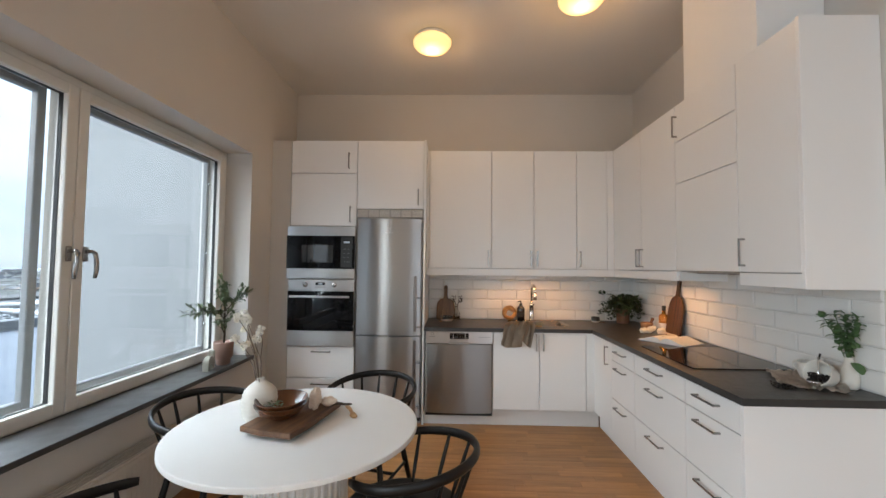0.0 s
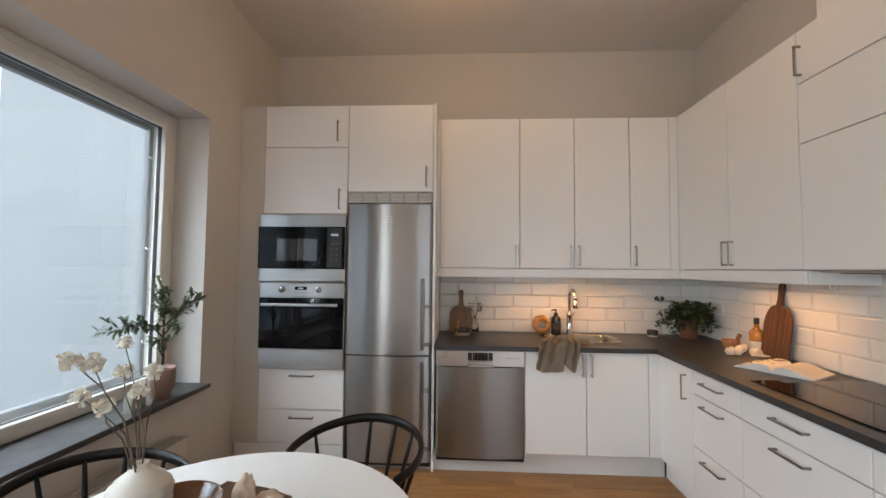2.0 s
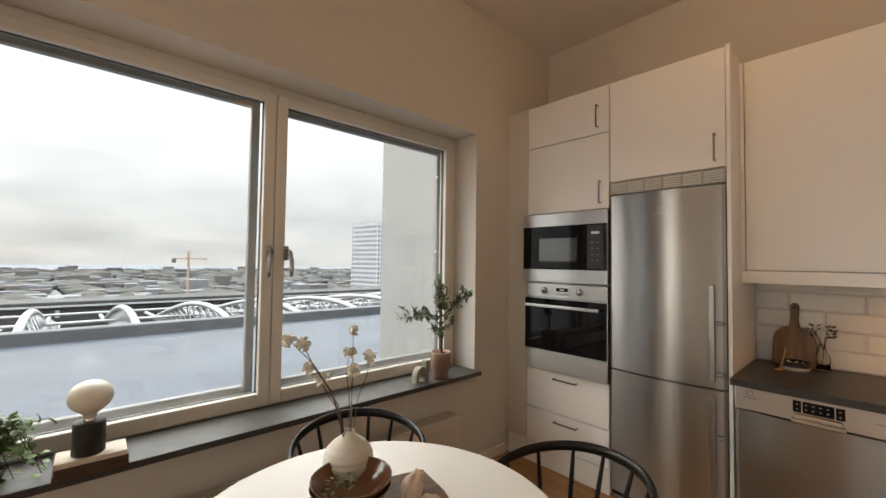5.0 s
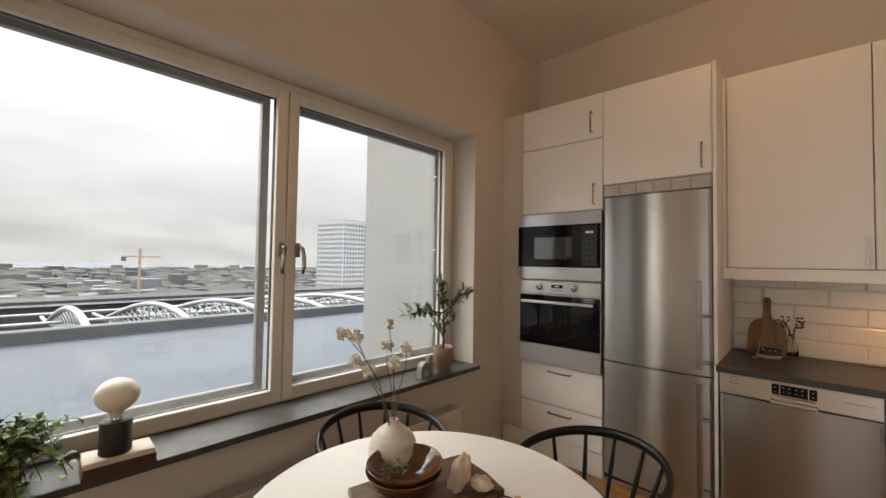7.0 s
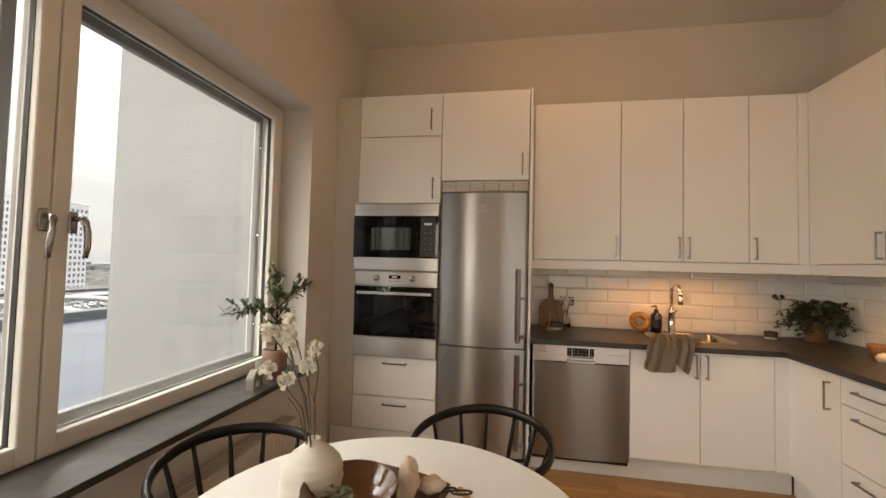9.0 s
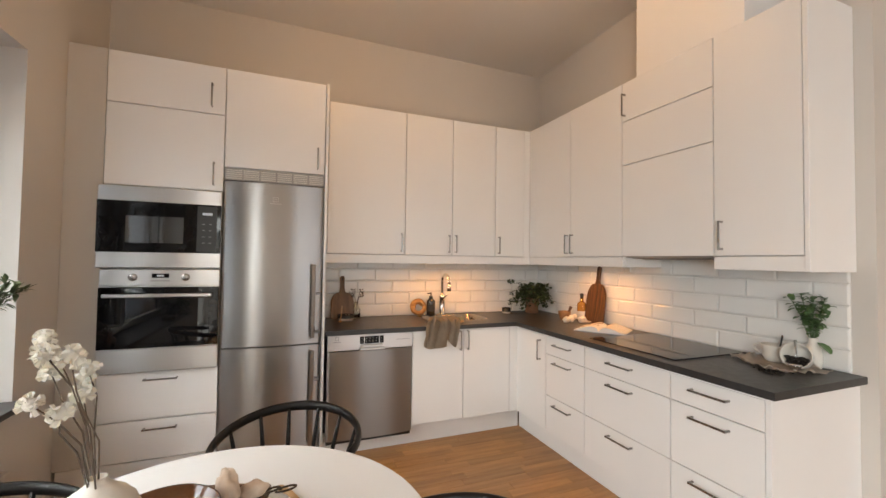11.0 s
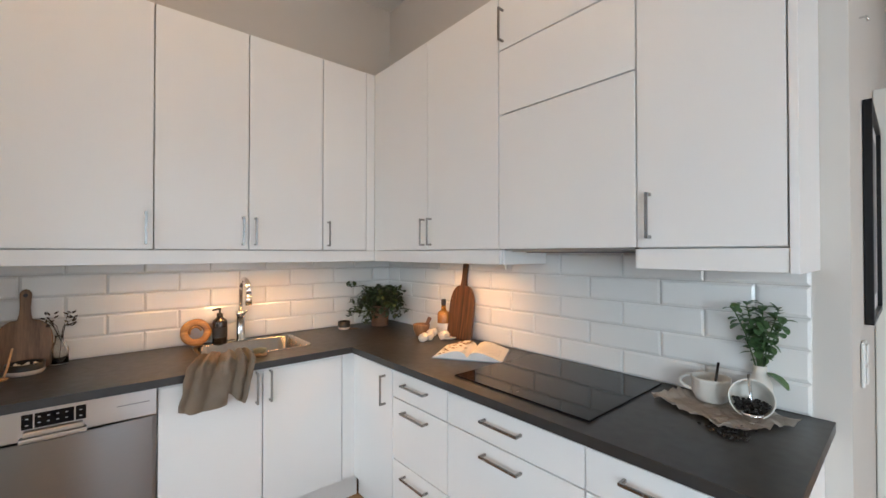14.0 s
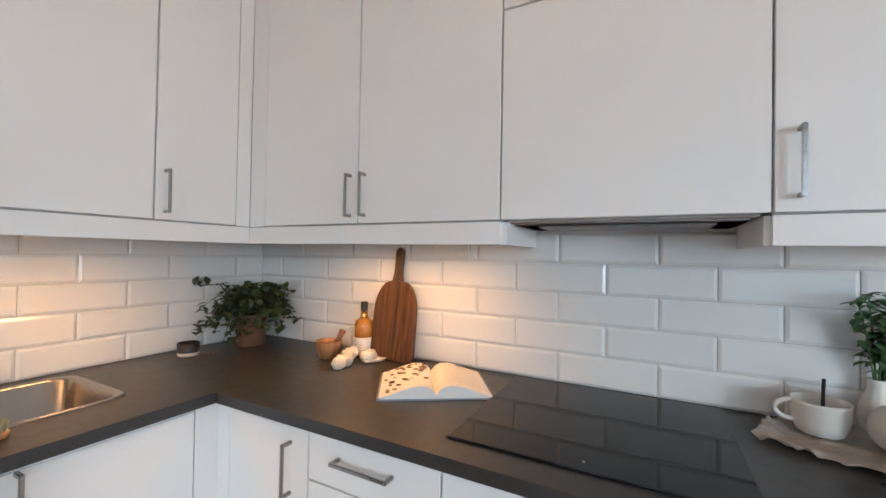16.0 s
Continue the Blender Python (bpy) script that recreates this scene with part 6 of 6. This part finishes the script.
TRUSS_Y, TRUSS_STEP = -0.4, 4.5


def truss(y, low, high):
    """One arched lattice girder running away from the window."""
    bm = bmesh.new()
    k = 20
    top, bot = [], []
    for i in range(k + 1):
        u = i / k
        x = -22.6 - 42 * u
        rise = math.sin(math.pi * min(1.0, u * 1.25) ** 0.62) if u < 0.8 else 0.0
        top.append(Vector((x, y, low - 1.6 * u + (high - low) * max(0.0, rise))))
        bot.append(Vector((x, y + 0.9, low - 0.9 - 1.6 * u + 0.45 * (high - low) * max(0.0, rise))))
    tube(top, 0.19, 10, bm)
    tube(bot, 0.09, 8, bm)
    for i in range(k):
        tube([top[i], bot[i + 1]], 0.055, 5, bm)
        tube([bot[i], top[i + 1]], 0.055, 5, bm)
    return bm


for i in range(-9, 34):
    part("truss", truss(TRUSS_Y + i * TRUSS_STEP, -4.0, -1.5), M_TRUSS, ar, "white tubular arch truss", True)
for x, z in [(-34, -3.2), (-45, -4.0), (-58, -4.6)]:
    part("purlin", tube([(x, -140, z), (x, 250, z)], 0.14, 6), M_TRUSS, ar, "white purlin", True)
bm = bmesh.new()
for y in range(-140, 250, 7):
    box(-68.3, -67.6, y, y + 0.4, -6.0, -5.1, bm=bm)
part("edge_posts", bm, M_TRUSS, ar)

# White tower with rows of small windows.
tw = thing("white_tower", "white high-rise clad in square panels with small windows", "tower", pose(-200, 137, 0, 0, 0, 8))
part("wall", box(-11, 11, -14, 14, -45, 23.6), M_TOWER, tw)
bm = bmesh.new()
r4 = random.Random(4)
for i in range(13):
    for k in range(17):
        y = -12.6 + i * 2.1
        z = -20.5 + k * 2.6
        box(11.0, 11.06, y - 0.52, y + 0.52, z - 0.70, z + 0.70, bm=bm)
        x = -9.9 + i * 1.65
        box(x - 0.42, x + 0.42, -14.06, -14.0, z - 0.70, z + 0.70, bm=bm)
tagged(part("windows", bm, M_TOWERWIN, tw, "rows of small dark windows"), kind="stuff")
part("parapet", box(-11.2, 11.2, -14.2, 14.2, 23.61, 24.2), M_TOWER, tw)

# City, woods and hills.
solo("ground", box(-2600, -80, -2500, 2500, -36, -35), M_CITY, "winter city ground reaching the hills, tinted grey for haze", "ground", kind="structure")
bm = bmesh.new()
prev = None
for i in range(121):
    y = -2500 + i * 42
    h = -29 + 9 * noise.noise(Vector((i * 0.11, 0.3, 0))) + 5 * noise.noise(Vector((i * 0.4, 3.3, 0)))
    row = [bm.verts.new((-1650, y, -36)), bm.verts.new((-1800, y, h - 8)), bm.verts.new((-2000, y, h)), bm.verts.new((-2300, y, -36))]
    if prev:
        for a in range(3):
            bm.faces.new((prev[a], prev[a + 1], row[a + 1], row[a]))
    prev = row
solo("far_hills", bm, M_HILL, "low wooded hills on the horizon, tinted blue grey for haze", "hills", kind="structure")
r6 = random.Random(6)
pale, dark, brick = bmesh.new(), bmesh.new(), bmesh.new()
for i in range(1500):
    x = -r6.uniform(300, 1600)
    y = r6.uniform(-0.9, 1.1) * abs(x)
    w, d = r6.uniform(3, 8) * (1 + abs(x) / 1200), r6.uniform(4, 12)
    h = r6.uniform(3, 8) if r6.random() < 0.94 else r6.uniform(8, 15)
    box(x - d, x + d, y - w, y + w, -35, -35 + h, bm=r6.choice((pale, pale, dark, brick, brick)))
for nm, b, mt, lb in (("far_houses_pale", pale, M_FARH, "far pale low buildings of the city, tinted for haze"), ("far_houses_dark", dark, M_FARD, "far dark low buildings of the city, tinted for haze"), ("far_houses_brick", brick, M_FARB, "far brick buildings of the city, greyed for haze")):
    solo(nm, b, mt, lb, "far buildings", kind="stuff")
bm = bmesh.new()
for i in range(900):
    x = -r6.uniform(260, 1500)
    y = r6.uniform(-0.9, 1.1) * abs(x)
    if noise.noise(Vector((x * 0.006, y * 0.006, 1.0))) < -0.20:
        continue
    s = r6.uniform(5, 9)
    bmesh.ops.create_icosphere(bm, subdivisions=1, radius=s, matrix=Matrix.Translation((x, y, -33)) @ Matrix.Diagonal((2.2, 2.6, 0.9, 1)))
solo("far_woods", bm, M_WOODS, "dark leafless woods between the far buildings", "woods", kind="stuff")
cr = thing("tower_crane", "orange tower crane far off over the city", "crane", pose(-400, 74.0, -35))
part("mast", box(-0.8, 0.8, -0.8, 0.8, 0, 40), M_CRANE, cr)
part("jib", box(-0.35, 0.35, -12, 14, 36.5, 37.6), M_CRANE, cr)
part("peak", box(-0.4, 0.4, -1.0, 1.0, 40, 43.5), M_CRANE, cr)
part("counterweight", box(-0.8, 0.8, -12, -9, 33.5, 36.5), M_FARD, cr)

# ---- tiles ----
ROW, TW, JT = 0.0995, 0.2965, 0.0030


def tile_mesh(w, h):
    """A glazed tile w wide and h high, lying in x-z, its face towards -y."""
    b = bmesh.new()
    e, t = 0.009, 0.0095
    pts = [[(0, 0, 0), (w, 0, 0), (w, 0, h), (0, 0, h)], [(0, -t * 0.55, 0), (w, -t * 0.55, 0), (w, -t * 0.55, h), (0, -t * 0.55, h)], [(e, -t, e), (w - e, -t, e), (w - e, -t, h - e), (e, -t, h - e)]]
    vs = [[b.verts.new(p) for p in q] for q in pts]
    for p, q in zip(vs, vs[1:]):
        for a in range(4):
            b.faces.new((p[a], p[(a + 1) % 4], q[(a + 1) % 4], q[a]))
    b.faces.new(vs[2])
    bmesh.ops.recalc_face_normals(b, faces=b.faces)
    me = bpy.data.meshes.new("tile")
    b.to_mesh(me)
    b.free()
    me.materials.append(M_TILE)
    return me


tile_cache = {}


def tile(parent, w, h, m):
    key = (round(w, 3), round(h, 3))
    if key not in tile_cache:
        tile_cache[key] = tile_mesh(*key)
    o = new("tile", tile_cache[key])
    o.parent = parent
    o.matrix_basis = m
    return o


def tiling(parent, length, start, z0, z1, place):
    k = 0
    z = z0
    while z < z1 - 0.01:
        h = min(ROW - JT, z1 - z)
        x = start - (TW / 2 if k % 2 else 0)
        while x < length - 0.004:
            a, b = max(x, 0.0), min(x + TW - JT, length)
            if b - a > 0.012:
                tile(parent, b - a, h, place @ pose(a, 0, z, r6.uniform(-0.15, 0.15), 0, r6.uniform(-0.12, 0.12)))
            x += TW
        z += ROW
        k += 1


sp1 = solo("backsplash_north", box(-0.136, XR - 0.0005, YB - 0.004, YB - 0.0005, CZ + 0.0005, 1.352), M_GROUT, "white glazed brick-bond tiles behind the sink", "backsplash", kind="structure")
tiling(sp1, 2.081, -0.291, CZ + 0.002, 1.351, pose(-0.136, YB - 0.0035, 0))
sp2 = solo("backsplash_east", box(XR - 0.004, XR - 0.0005, 2.035, YB - 0.0045, CZ + 0.0005, 1.375), M_GROUT, "white glazed brick-bond tiles behind the hob", "backsplash", kind="structure")
tiling(sp2, YB - 0.006 - 2.036, 0.0, CZ + 0.002, 1.374, pose(XR - 0.0035, YB - 0.006, 0, 0, 0, -90))

# ---- floor strips ----
r8 = random.Random(8)
strip_cache = {}


def strip(length, w):
    key = round(length, 2)
    if key not in strip_cache:
        b = box(0.0004, key - 0.0004, 0.0004, w - 0.0004, -0.006, 0.0)
        up = [e for e in b.edges if e.verts[0].co.z > -0.001 and e.verts[1].co.z > -0.001]
        bmesh.ops.bevel(b, geom=up, offset=0.0006, segments=1, affect="EDGES")
        me = bpy.data.meshes.new("floor_strip")
        b.to_mesh(me)
        b.free()
        me.materials.append(M_OAK)
        strip_cache[key] = me
    return strip_cache[key]


W = 0.0668
rest = bmesh.new()
k = 0
y = 0.302
while y < 3.93:
    x = XL + 0.001 - (k % 3) * 0.13 - r8.uniform(0, 0.1)
    xe = 1.60 if y < 2.0 else 1.42
    while x < xe:
        length = r8.choice((0.36, 0.42, 0.48, 0.54, 0.60))
        a, b = max(x, XL + 0.001), min(x + length, xe)
        if b - a > 0.03:
            near = 1.9 < y and -0.75 < x
            if near:
                o = new("floor_strip", strip(b - a, W))
                o.parent = floor
                o.matrix_basis = pose(a, y, 0)
            else:
                box(a + 0.0004, b - 0.0004, y + 0.0004, y + W - 0.0004, -0.006, 0.0, bm=rest)
        x += length
    y += W
    k += 1
o = part("floor_strips_rest", rest, M_OAK, floor)
tagged(o, kind="stuff")
